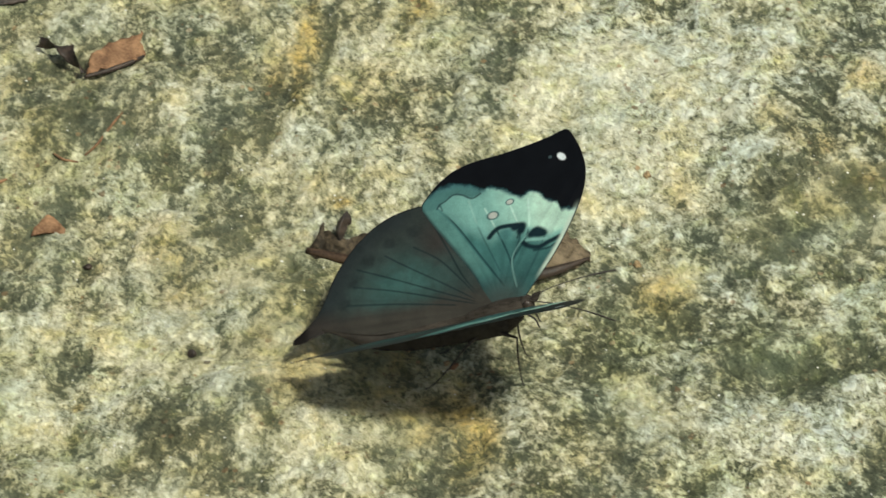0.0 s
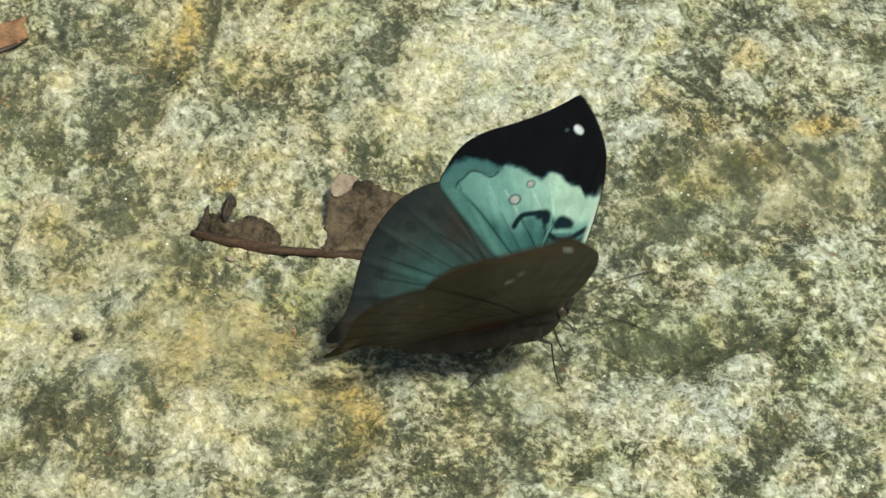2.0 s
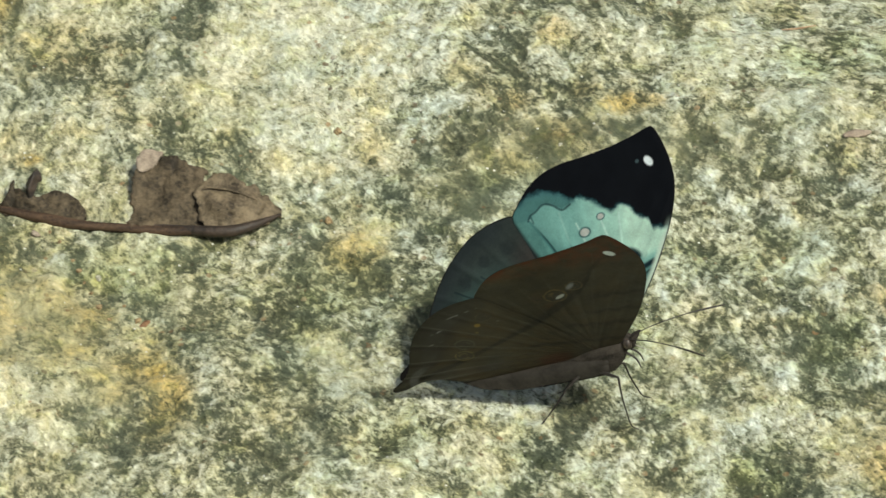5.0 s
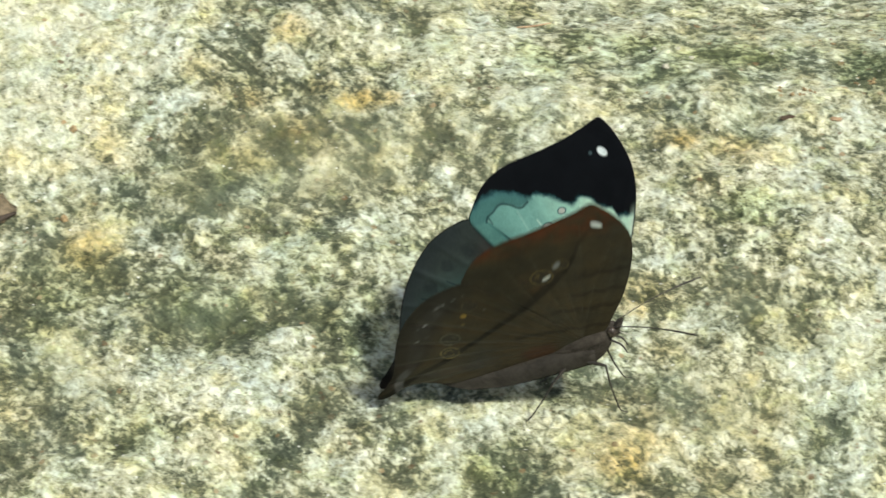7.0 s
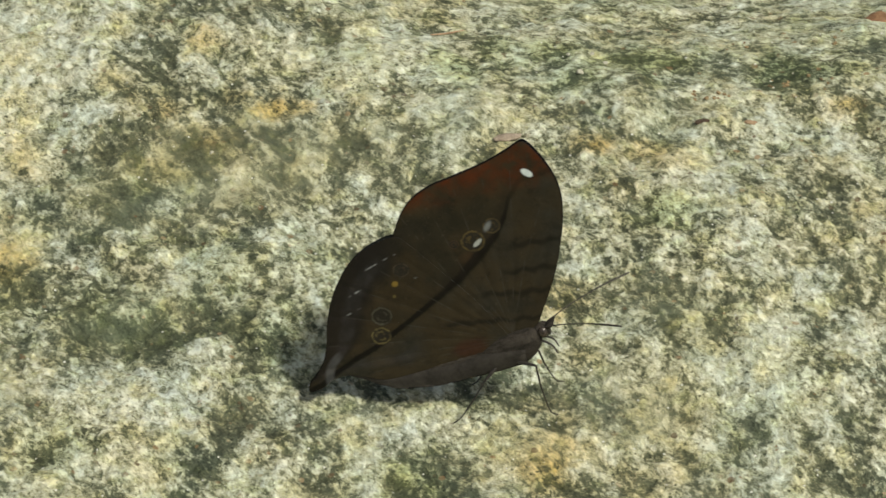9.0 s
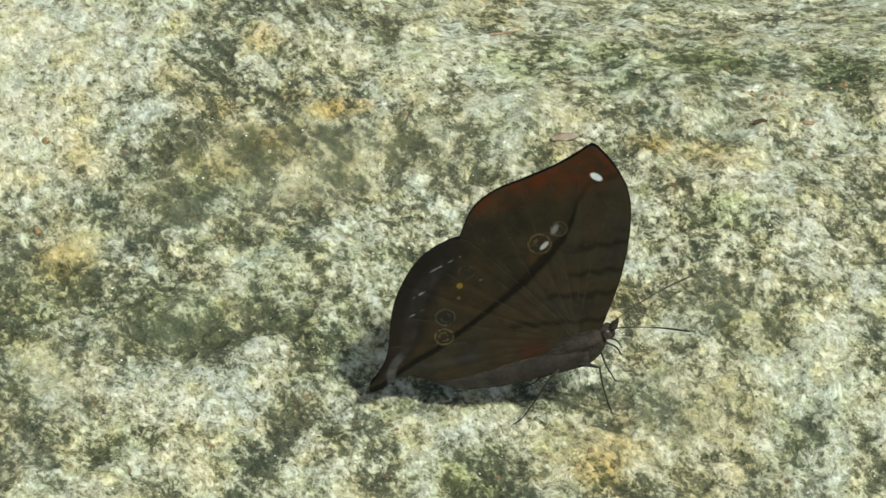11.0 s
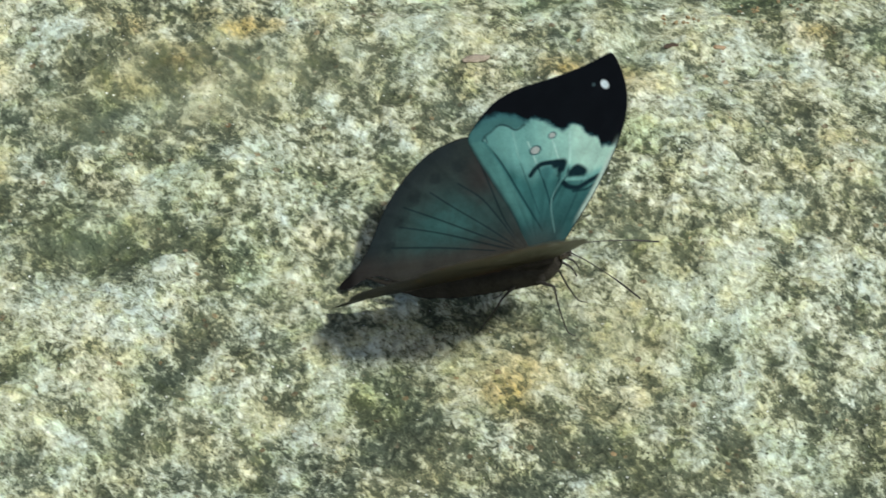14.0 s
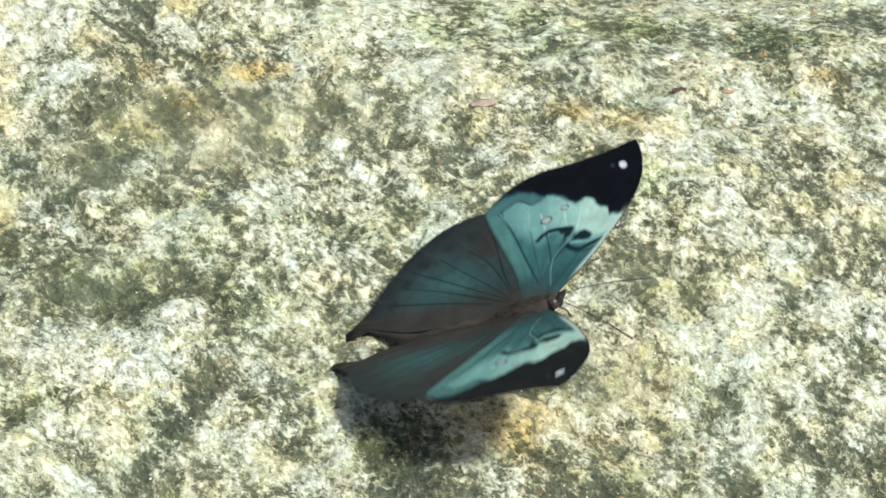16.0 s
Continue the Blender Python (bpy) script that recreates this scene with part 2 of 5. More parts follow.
# ---- numeric noise ----
def value_noise(x, y, scale, seed, angle=0.0, stretch=1.0):
    """Smooth noise between -1 and 1; stretch lengthens it along the turned y axis."""
    c, s = math.cos(angle), math.sin(angle)
    u, v = (x * c + y * s) * scale, (-x * s + y * c) * scale / stretch
    iu, iv = np.floor(u).astype(np.int64), np.floor(v).astype(np.int64)
    fu, fv = u - iu, v - iv
    fu, fv = fu * fu * (3 - 2 * fu), fv * fv * (3 - 2 * fv)

    def lattice(a, b):
        h = (a * 374761393 + b * 668265263 + seed * 1442695041) & 0x7FFFFFFF
        h = ((h ^ (h >> 13)) * 1274126177) & 0x7FFFFFFF
        h = (h ^ (h >> 16)) & 0xFFFF
        return h / 32767.5 - 1.0

    top = lattice(iu, iv) * (1 - fu) + lattice(iu + 1, iv) * fu
    low = lattice(iu, iv + 1) * (1 - fu) + lattice(iu + 1, iv + 1) * fu
    return top * (1 - fv) + low * fv


def fbm(x, y, scale, seed, octaves=4, gain=0.55, angle=0.0, stretch=1.0):
    out, amp, total = 0.0, 1.0, 0.0
    for i in range(octaves):
        out = out + amp * value_noise(x, y, scale * 2.03 ** i, seed + 17 * i, angle + 0.3 * i * (stretch == 1.0), stretch)
        total += amp
        amp *= gain
    return out / total


def blobs(x, y, spots, wobble):
    """Soft stains, united: centre and radii in mm, strength; their rims are frayed by wobble."""
    out = np.zeros_like(x)
    for cx, cy, rx, ry, a in spots:
        reach = 2.4 * max(rx, ry) * 0.001
        i = np.nonzero((np.abs(x - cx * 0.001) < reach) & (np.abs(y - cy * 0.001) < reach))[0]
        d = np.hypot((x[i] * 1000 - cx) / rx, (y[i] * 1000 - cy) / ry) + 0.75 * wobble[i]
        out[i] = np.maximum(out[i], abs(a) * smooth(1.6, 0.1, d))
    return out


def smooth(a, b, x):
    k = np.clip((x - a) / (b - a), 0, 1)
    return k * k * (3 - 2 * k)


# ---- rock ----
# stains of the rock, in mm: place, two radii, strength
DARK_WEST = [(-196, 56, 9.0, 8.8, -0.15), (-207, 68, 5.7, 8.8, -0.10), (-193, 30, 5.7, 7.9, -0.17), (-163, 48, 6.2, 10.6, -0.22),
    (-155, 60, 4.5, 14.1, -0.20), (-167, 76, 5.7, 6.2, -0.12), (-145, 84, 1.1, 17.6, -0.22), (-129, 86, 2.5, 5.3, -0.20),
    (-165, -41, 5.1, 9.7, -0.34), (-155, -45, 4.5, 8.8, -0.16), (-187, -25, 5.1, 6.2, -0.22), (-147, -34, 5.1, 6.2, -0.20),
    (-162, -18, 2.3, 2.5, -0.30), (-148, -56, 6.2, 5.3, -0.20), (-45, -20, 8.5, 8.8, -0.36), (-82, -20, 7.3, 8.8, -0.20), (-57, -6, 4.0, 7.9, -0.16),
    (-75, -47, 7.9, 7.9, -0.16)]
DARK_WEST_FAR = [(-60, -48, 4.5, 9.7, -0.18), (-73, 49, 5.7, 7.0, -0.10), (-36, 88, 6.2, 7.9, -0.16), (-77, 91, 4.5, 6.2, -0.22),
    (-108, 70, 4.0, 9.7, -0.22), (-122, 64, 4.5, 7.0, -0.16), (-134, 56, 5.7, 7.9, -0.12), (-175, 39, 6.8, 6.2, -0.10), (-202, 22, 4.5, 7.0, -0.08),
    (-195, 72, 3.4, 2.8, -0.08), (-199, -4, 2.8, 2.5, -0.25), (-97, -47, 5.7, 5.3, -0.10)]
PALE_WEST = [(-85, 68, 10.7, 17.6, 0.26), (-92, 90, 5.7, 8.8, 0.20), (-56, 76, 11.3, 10.6, 0.20), (-64, 59, 7.9, 7.9, 0.16),
    (-176, -15, 10.2, 7.0, 0.20), (-195, -10, 7.3, 6.2, 0.18), (-191, -39, 6.2, 9.7, 0.26), (-156, -26, 6.2, 6.2, 0.22), (-178, -30, 4.5, 8.8, 0.12),
    (-177, 12, 10.2, 8.8, 0.12), (-190, 3, 7.9, 6.2, 0.10), (-133, -46, 6.8, 7.9, 0.26), (-126, -54, 5.7, 6.2, 0.16), (-69, 4, 6.2, 7.9, 0.16),
    (-45, -41, 12.4, 8.8, 0.26), (-32, -33, 5.7, 10.6, 0.20)]
PALE_WEST_FAR = [(-136, -18, 12.4, 13.2, 0.26), (-124, -35, 7.9, 10.6, 0.18), (-151, 5, 9.0, 8.8, 0.14), (-38, -6, 5.7, 8.8, 0.16), (-93, -42, 5.7, 4.9, 0.10), (-147, -7, 5.1, 8.8, 0.14), (-130, 74, 5.7, 7.0, 0.12),
    (-187, 92, 6.8, 7.0, 0.12), (-173, 62, 4.5, 8.8, 0.10), (-140, 86, 3.4, 8.8, 0.10), (-184, -55, 6.8, 5.3, 0.10), (-185, 34, 6.8, 7.0, 0.08)]
DARK_MID = [(-125, -2, 1.6, 7.9, -0.22), (-118, -14, 2.0, 7.0, -0.20),
    (-47, 42, 6.2, 4.4, -0.26), (-67, 53, 7.3, 5.3, -0.26), (-93, 53, 4.5, 6.2, -0.18), (-48, 15, 4.0, 6.2, -0.14),
    (-66, 15, 5.1, 6.2, -0.12), (-57, 9, 4.5, 7.9, -0.12), (-70, -8, 7.9, 7.9, -0.14), (-52, -13, 5.1, 12.3, -0.22), (-110, -57, 6.8, 7.0, -0.28),
    (-82, -59, 3.2, 4.4, -0.34), (-70, -57, 4.5, 7.0, -0.17), (-58, -56, 5.7, 7.0, -0.22), (-81, -38, 5.7, 6.2, -0.16), (-33, -58, 4.0, 7.9, -0.34),
    (-10, -64, 5.1, 6.2, -0.20), (12, -69, 5.7, 7.0, -0.32), (24, -26, 6.8, 7.0, -0.26), (-6, -54, 4.0, 4.4, -0.12)]
PALE_MID = [(-96, 67, 5.7, 8.8, 0.22), (-81, 65, 5.7, 9.7, 0.32), (-67, 67, 7.9, 6.2, 0.24), (-54, 68, 7.9, 6.2, 0.22), (-86, 33, 5.7, 7.9, 0.26),
    (-74, 50, 4.5, 7.0, 0.12), (-98, 44, 5.7, 6.2, 0.16), (-125, 37, 6.8, 8.8, 0.16), (-95, -38, 5.1, 8.8, 0.22), (-72, -72, 5.7, 4.9, 0.16),
    (-62, -35, 5.7, 5.6, 0.20), (-53, -30, 4.0, 6.2, 0.18), (6, -15, 5.1, 6.2, 0.12), (-20, -64, 7.9, 6.2, 0.22), (-2, -58, 5.7, 7.0, 0.17),
    (23, 41, 11.3, 7.9, 0.12), (15, 48, 7.9, 3.9, 0.16), (42, 16, 4.0, 6.2, 0.22)]
DARK_EAST = [(-50, 31, 6.8, 8.8, -0.14), (-17, 38, 6.2, 4.6, -0.24), (-46, 20, 7.9, 5.3, -0.12), (-45, -19, 7.0, 7.0, -0.34),
    (-33, -17, 5.7, 7.9, -0.16), (-26, -51, 3.6, 9.7, -0.32), (-50, -55, 5.1, 6.2, -0.22), (-8, -64, 4.0, 6.2, -0.20), (10, -66, 5.1, 6.2, -0.26),
    (60, -19, 5.7, 8.8, -0.24), (69, -23, 3.6, 5.6, -0.22), (94, -55, 4.7, 7.4, -0.24), (99, -69, 5.1, 4.9, -0.26), (77, -48, 2.7, 6.3, -0.18),
    (85, -61, 2.7, 7.9, -0.18), (107, -56, 3.2, 6.3, -0.18), (56, -7, 4.0, 7.0, -0.12), (-2, 34, 4.5, 7.9, -0.18)]
DARK_EAST_FAR = [(88, 61, 5.7, 7.9, -0.30), (59, 65, 12.4, 5.3, -0.16), (27, 69, 4.0, 5.6, -0.26), (-40, 67, 5.1, 6.2, -0.16),
    (-46, 53, 5.1, 5.6, -0.16), (6, 49, 4.5, 5.6, -0.16), (97, 18, 5.7, 5.6, -0.12), (114, 42, 4.0, 4.4, -0.14), (44, 45, 6.8, 3.2, -0.10),
    (109, 68, 5.7, 4.4, -0.12), (-26, 51, 5.7, 3.9, -0.12)]
PALE_EAST = [(-50, 47, 5.7, 6.2, 0.20), (-54, 61, 4.0, 8.8, 0.20), (-43, 72, 5.1, 6.2, 0.20), (9, 70, 5.7, 8.8, 0.26), (17, 59, 6.2, 6.2, 0.30),
    (36, 73, 5.1, 4.6, 0.20), (12, 47, 5.7, 5.3, 0.12), (96, 40, 9.0, 5.6, 0.22), (103, 29, 9.6, 7.0, 0.17), (121, 72, 5.7, 6.2, 0.22),
    (68, 19, 5.7, 4.6, 0.12), (75, -1, 6.8, 8.8, 0.20), (83, -26, 5.7, 7.0, 0.12), (98, -28, 7.9, 7.9, 0.28), (82, -45, 4.7, 7.4, 0.22),
    (79, -65, 5.1, 7.9, 0.22)]
PALE_EAST_NEAR = [(109, -66, 4.0, 7.9, 0.20), (45, 8, 4.0, 6.7, 0.20), (-41, -39, 6.8, 5.6, 0.26), (-34, -53, 4.3, 8.8, 0.26),
    (-48, -29, 5.1, 4.4, 0.12), (6, -49, 7.9, 4.6, 0.20), (-40, -66, 5.7, 4.6, 0.16), (-17, -65, 5.7, 4.9, 0.20), (21, -66, 5.1, 4.6, 0.12),
    (91, -43, 4.5, 4.4, 0.14), (20, -52, 5.7, 4.4, 0.14)]
DARK_SOUTH = [(-36, -78, 4.7, 8.8, -0.28), (-46, -71, 4.0, 6.2, -0.16), (-21, -63, 2.9, 6.3, -0.22), (-38, -88, 4.3, 4.9, -0.16),
    (14, -76, 6.2, 8.8, -0.38), (1, -89, 4.7, 6.2, -0.22), (-10, -80, 3.2, 4.9, -0.22), (-14, -89, 3.2, 4.9, -0.20), (26, -81, 4.7, 6.2, -0.22),
    (48, -79, 7.9, 5.6, -0.32), (37, -89, 6.8, 6.2, -0.28), (22, -91, 4.0, 4.9, -0.20), (61, -88, 5.7, 6.2, -0.16), (77, -79, 2.8, 9.2, -0.28),
    (92, -66, 4.7, 7.4, -0.26), (103, -78, 6.8, 7.0, -0.22), (97, -91, 5.1, 4.9, -0.20), (69, -88, 2.9, 6.2, -0.16)]
PALE_SOUTH = [(-48, -80, 5.9, 7.4, 0.26), (-9, -73, 5.7, 6.2, 0.20), (5, -71, 4.0, 4.6, 0.16), (-5, -82, 4.0, 6.2, 0.16), (53, -89, 4.7, 6.2, 0.14),
    (60, -72, 4.7, 7.4, 0.20), (68, -79, 4.7, 6.2, 0.20), (86, -79, 4.7, 7.4, 0.22), (80, -91, 5.7, 4.9, 0.20), (109, -65, 4.0, 7.0, 0.16),
    (93, -83, 3.6, 6.2, 0.16), (-47, -91, 5.1, 4.9, 0.20), (24, -66, 5.7, 3.2, 0.12), (-24, -74, 4.5, 5.3, 0.12)]
# wide zones that kept their crust
CRUSTED = [(-75, 60, 19, 30, 0.46), (-21, 67, 14, 12, 0.16), (0, 57, 17, 12, 0.20), (75, 21, 21, 26, 0.16), (-51, -61, 29, 19, 0.13),
    (77, -37, 19, 28, 0.15), (25, 72, 14, 7, 0.10), (27, -62, 15, 12, 0.08), (-20, 1, 12, 16, 0.08), (-77, 74, 21, 26, 0.30),
    (-190, -38, 10, 18, 0.14), (-176, -8, 20, 12, 0.14), (-132, -46, 11, 11, 0.12), (-186, 86, 17, 12, 0.08), (-43, -37, 18, 16, 0.14),
    (-131, 86, 10, 12, 0.10), (-80, 59, 27, 19, 0.26), (-125, 33, 10, 14, 0.12), (-64, -35, 14, 14, 0.10), (-16, -65, 19, 12, 0.12)]
OCHRE_WEST = [(-150, 78, 3.4, 17.6, 0.85), (-155, 68, 3.6, 8.8, 0.50), (-137, 29, 3.4, 2.5, 0.60), (-127, 92, 3.6, 6.2, 0.60),
    (-103, -47, 6.2, 7.9, 0.60), (-69, 4, 6.2, 8.8, 0.50), (-40, 47, 7.9, 5.6, 0.30), (-32, 70, 4.0, 6.2, 0.50), (-170, 14, 9.0, 12.3, 0.35),
    (-182, -35, 1.2, 1.6, 0.80), (-147, -7, 5.7, 8.8, 0.30), (-202, 48, 6.8, 14.1, 0.25), (-134, 68, 6.8, 10.6, 0.25)]
OCHRE_MID = [(-130, -23, 15.8, 17.6, 0.34), (-109, -38, 6.8, 10.6, 0.40), (-16, 47, 6.2, 4.6, 0.80), (-25, 51, 4.0, 4.6, 0.40), (-40, 47, 2.9, 3.2, 0.55), (-40, 29, 5.7, 6.2, 0.40), (-107, -33, 6.8, 9.7, 0.60),
    (-120, -18, 6.2, 7.9, 0.45), (-104, -48, 5.1, 9.7, 0.50), (38, -14, 5.7, 6.2, 0.50), (35, -55, 8.5, 8.8, 0.50), (-68, 1, 6.2, 8.8, 0.30),
    (-67, 31, 6.8, 7.0, 0.20)]
OCHRE_EAST = [(-29, 36, 20.0, 12.0, 0.30), (-40, 48, 4.0, 3.9, 0.50), (-31, 36, 3.6, 3.2, 0.60), (48, 34, 5.1, 3.9, 0.75), (58, 31, 6.2, 4.6, 0.40), (102, 46, 5.1, 3.2, 0.50),
    (34, -60, 6.2, 7.9, 0.60), (38, -50, 6.2, 6.2, 0.35), (56, -47, 10.2, 8.8, 0.25), (117, 2, 4.0, 8.8, 0.35), (55, -66, 6.8, 5.3, 0.25),
    (-27, 22, 6.8, 4.4, 0.25), (61, 26, 5.7, 3.5, 0.30)]
MOSS = [(88, 61, 6.8, 8.8, 0.55), (59, 65, 13.6, 7.0, 0.55), (29, 69, 4.5, 5.6, 0.40), (61, 12, 5.1, 6.2, 0.55), (-45, -19, 7.9, 7.9, 0.25),
    (45, 56, 9.0, 5.3, 0.35), (114, 42, 5.7, 7.0, 0.35), (-15, -25, 9.0, 8.8, 0.30), (-42, 26, 10.2, 7.9, 0.20), (98, 59, 6.8, 3.5, 0.40),
    (-28, -4, 7.9, 10.6, 0.20), (10, -66, 5.7, 7.0, 0.30)]
MOSS_MID = [(-116, -4, 12.4, 7.0, 0.40), (-72, -8, 10.2, 10.6, 0.30), (-53, -13, 5.7, 12.3, 0.30), (24, -26, 6.8, 7.9, 0.40),
    (19, 62, 6.2, 7.0, 0.50), (41, 69, 6.8, 4.9, 0.50), (-59, -57, 7.9, 8.8, 0.30), (-118, 1, 6.8, 3.5, 0.35)]
CALM = [(-136, -20, 16.9, 15.8, 0.75), (-148, 5, 13.6, 10.6, 0.50), (-115, -44, 10.2, 12.3, 0.45),
    (-27, 30, 24.0, 15.0, 1.00), (-44, -17, 10.2, 8.8, 0.50), (50, -44, 14.7, 12.3, 0.55), (61, -18, 10.2, 10.6, 0.40),
    (-71, -32, 6.8, 12.3, 0.60), (23, 43, 10.2, 3.5, 0.30)]


def rock_crust(x, y):
    """Frayed noise, paleness of the crust, its coarseness, and the share of level bedding on the far side."""
    wx = x + 0.0035 * fbm(x, y, 130, 61, 4, 0.65)
    wy = y + 0.0045 * fbm(x, y, 130, 62, 4, 0.65)
    wob = fbm(wx, wy, 210, 31, 4, 0.7, radians(18), 1.5)
    upright = fbm(wx, wy, 300, 21, 3, 0.75, 0.0, 2.4)
    slanted = fbm(wx, wy, 300, 24, 3, 0.75, radians(26), 2.4)
    level = fbm(wx, wy, 260, 25, 3, 0.75, radians(88), 2.4)
    far = smooth(0.030, 0.056, y - 0.12 * x) * smooth(-0.03, 0.03, x)
    side = smooth(-0.14, -0.06, x)
    streak = (upright * (1 - side) + slanted * side) * (1 - far) + level * far
    worn = smooth(-0.06, -0.14, x)                                          # the west side is worn, the east side crusted
    calm = np.clip(1.5 * blobs(x, y, CALM, wob) + 0.35 * worn + 0.5 * np.clip(fbm(x, y, 60, 71, 3, 0.5), 0, 1) * worn, 0, 1)
    rough = (1.0 - 0.72 * calm) * (0.88 + 0.45 * fbm(x, y, 55, 73, 3, 0.6))
    pale = blobs(x, y, PALE_WEST + PALE_WEST_FAR + PALE_MID + PALE_EAST + PALE_EAST_NEAR + PALE_SOUTH, wob)
    dark = blobs(x, y, DARK_WEST + DARK_WEST_FAR + DARK_MID + DARK_EAST + DARK_EAST_FAR + DARK_SOUTH, wob)
    # crust breaks off in ragged pieces: more of it where the stains are pale, less where they are dark
    ragged = fbm(wx, wy, 150, 22, 5, 0.72, radians(18), 1.5)
    zone = blobs(x, y, CRUSTED, 0.6 * wob)
    piece = (2.0 * pale - 2.2 * dark + 1.7 * zone) * (1 - 0.5 * np.clip(1.5 * blobs(x, y, CALM, wob), 0, 1)) + (0.72 * ragged + 0.74 * streak) * (0.35 + 0.65 * rough)
    crust = 0.56 + 0.04 * far + 0.33 * np.tanh(1.9 * piece) - 0.05 * blobs(x, y, CALM, wob)
    crust = 0.5 + 0.49 * np.tanh((crust - 0.5) / 0.49)                      # neither soot nor chalk
    return wob, crust, rough, far


def rock_height(x, y):
    wob = fbm(x, y, 130, 5, 3)
    h = 0.0035 * fbm(x, y, 14, 1, 2) + 0.0017 * fbm(x, y, 55, 2, 3) + 0.0012 * fbm(x, y, 170, 3, 3, 0.6, radians(14), 1.7)
    h = h + 0.00032 * fbm(x, y, 480, 4, 2, 0.7, radians(14), 1.6)
    h = h - 0.0022 * blobs(x, y, [(-46, -22, 7.5, 8.0, 1.0)], 0.5 * wob)
    h = h + 0.0016 * blobs(x, y, [(-144, -28, 19.0, 21.0, 1.0)], 0.35 * wob)     # the worn swelling by the crack
    h = h - 0.02 * smooth(0.045, 0.15, y) * smooth(-0.03, 0.05, x)          # the far side falls away
    h = h + 0.0016 * (rock_crust(x, y)[1] - 0.5)
    return h * smooth(3.0, 0.3, np.hypot(x, y)) - 0.12 * smooth(0.35, 3.0, np.hypot(x, y))


def rock_at(x, y):
    return float(rock_height(np.array([float(x)]), np.array([float(y)]))[0])


def axis(low, high, step, far):
    core = np.arange(low, high + step / 2, step)
    out, d, edge = [], step, 0.0
    while edge < far:
        d *= 1.22
        edge += d
        out.append(edge)
    out = np.array(out)
    return np.concatenate([low - out[::-1], core, high + out])


def build_rock():
    ax, ay = axis(-0.235, 0.145, 0.0004, 400), axis(-0.11, 0.115, 0.0004, 400)
    nx, ny = len(ax), len(ay)
    x, y = np.meshgrid(ax, ay)
    x, y = x.ravel(), y.ravel()
    me = bpy.data.meshes.new("ground")
    me.vertices.add(nx * ny)
    me.vertices.foreach_set("co", np.column_stack([x, y, rock_height(x, y)]).ravel())
    i = (np.arange(ny - 1)[:, None] * nx + np.arange(nx - 1)[None, :]).ravel()
    quads = np.column_stack([i, i + 1, i + nx + 1, i + nx]).ravel()
    me.loops.add(len(quads))
    me.loops.foreach_set("vertex_index", quads)
    me.polygons.add(len(i))
    me.polygons.foreach_set("loop_start", np.arange(len(i)) * 4)
    me.polygons.foreach_set("use_smooth", np.ones(len(i), dtype=bool))
    me.update(calc_edges=True)
    wob, crust, rough, far = rock_crust(x, y)
    ochre = np.clip(1.35 * blobs(x, y, OCHRE_WEST + OCHRE_MID + OCHRE_EAST, wob) + 0.15 * smooth(-0.05, -0.13, x) + 0.3 * np.clip(fbm(x, y, 70, 41, 3), 0, 1), 0, 1)
    moss = np.clip(blobs(x, y, MOSS + MOSS_MID, wob) + 0.3 * np.clip(fbm(x, y, 50, 51, 3), 0, 1), 0, 1)
    near = smooth(0.9, 0.3, np.hypot(x, y))                 # the wide rock beyond is left to the material
    crust, ochre, moss = 0.6 + (crust - 0.6) * near, ochre * near, moss * near
    at = me.attributes.new("stains", "FLOAT_COLOR", "POINT")
    at.data.foreach_set("color", np.column_stack([np.clip(crust, 0, 1), ochre, moss, rough]).astype(np.float32).ravel())
    bed = me.attributes.new("bedding", "FLOAT", "POINT")
    bed.data.foreach_set("value", far.astype(np.float32))
    me.materials.append(ROCK)
    return tagged(new("ground", me), "weathered grey-green rock with cream lichen crust and ochre stains", "rock", kind="structure")


build_rock()


# ---- building helpers ----
def part(name, bm, mat, parent, label=""):
    me = bpy.data.meshes.new(name)
    bm.to_mesh(me)
    bm.free()
    for p in me.polygons:
        p.use_smooth = True
    for m in (mat if isinstance(mat, tuple) else (mat,)):
        me.materials.append(m)
    ob = new(name, me)
    ob.parent = parent
    return tagged(ob, label)


def thing(name, label, category, m, group="", kind=""):
    ob = new(name)
    ob.empty_display_size = 0.01
    ob.matrix_world = m
    return tagged(ob, label, category, group, kind)


def spline(points, n):
    """n places on a smooth open curve through the points."""
    p = [np.array(q, float) for q in points]
    p = [2 * p[0] - p[1]] + p + [2 * p[-1] - p[-2]]
    out = []
    for i in np.linspace(0, len(p) - 3 - 1e-6, n):
        k = int(i)
        t, (a, b, c, d) = i - k, p[k:k + 4]
        out.append(0.5 * (2 * b + (c - a) * t + (2 * a - 5 * b + 4 * c - d) * t * t + (3 * b - a - 3 * c + d) * t ** 3))
    return out


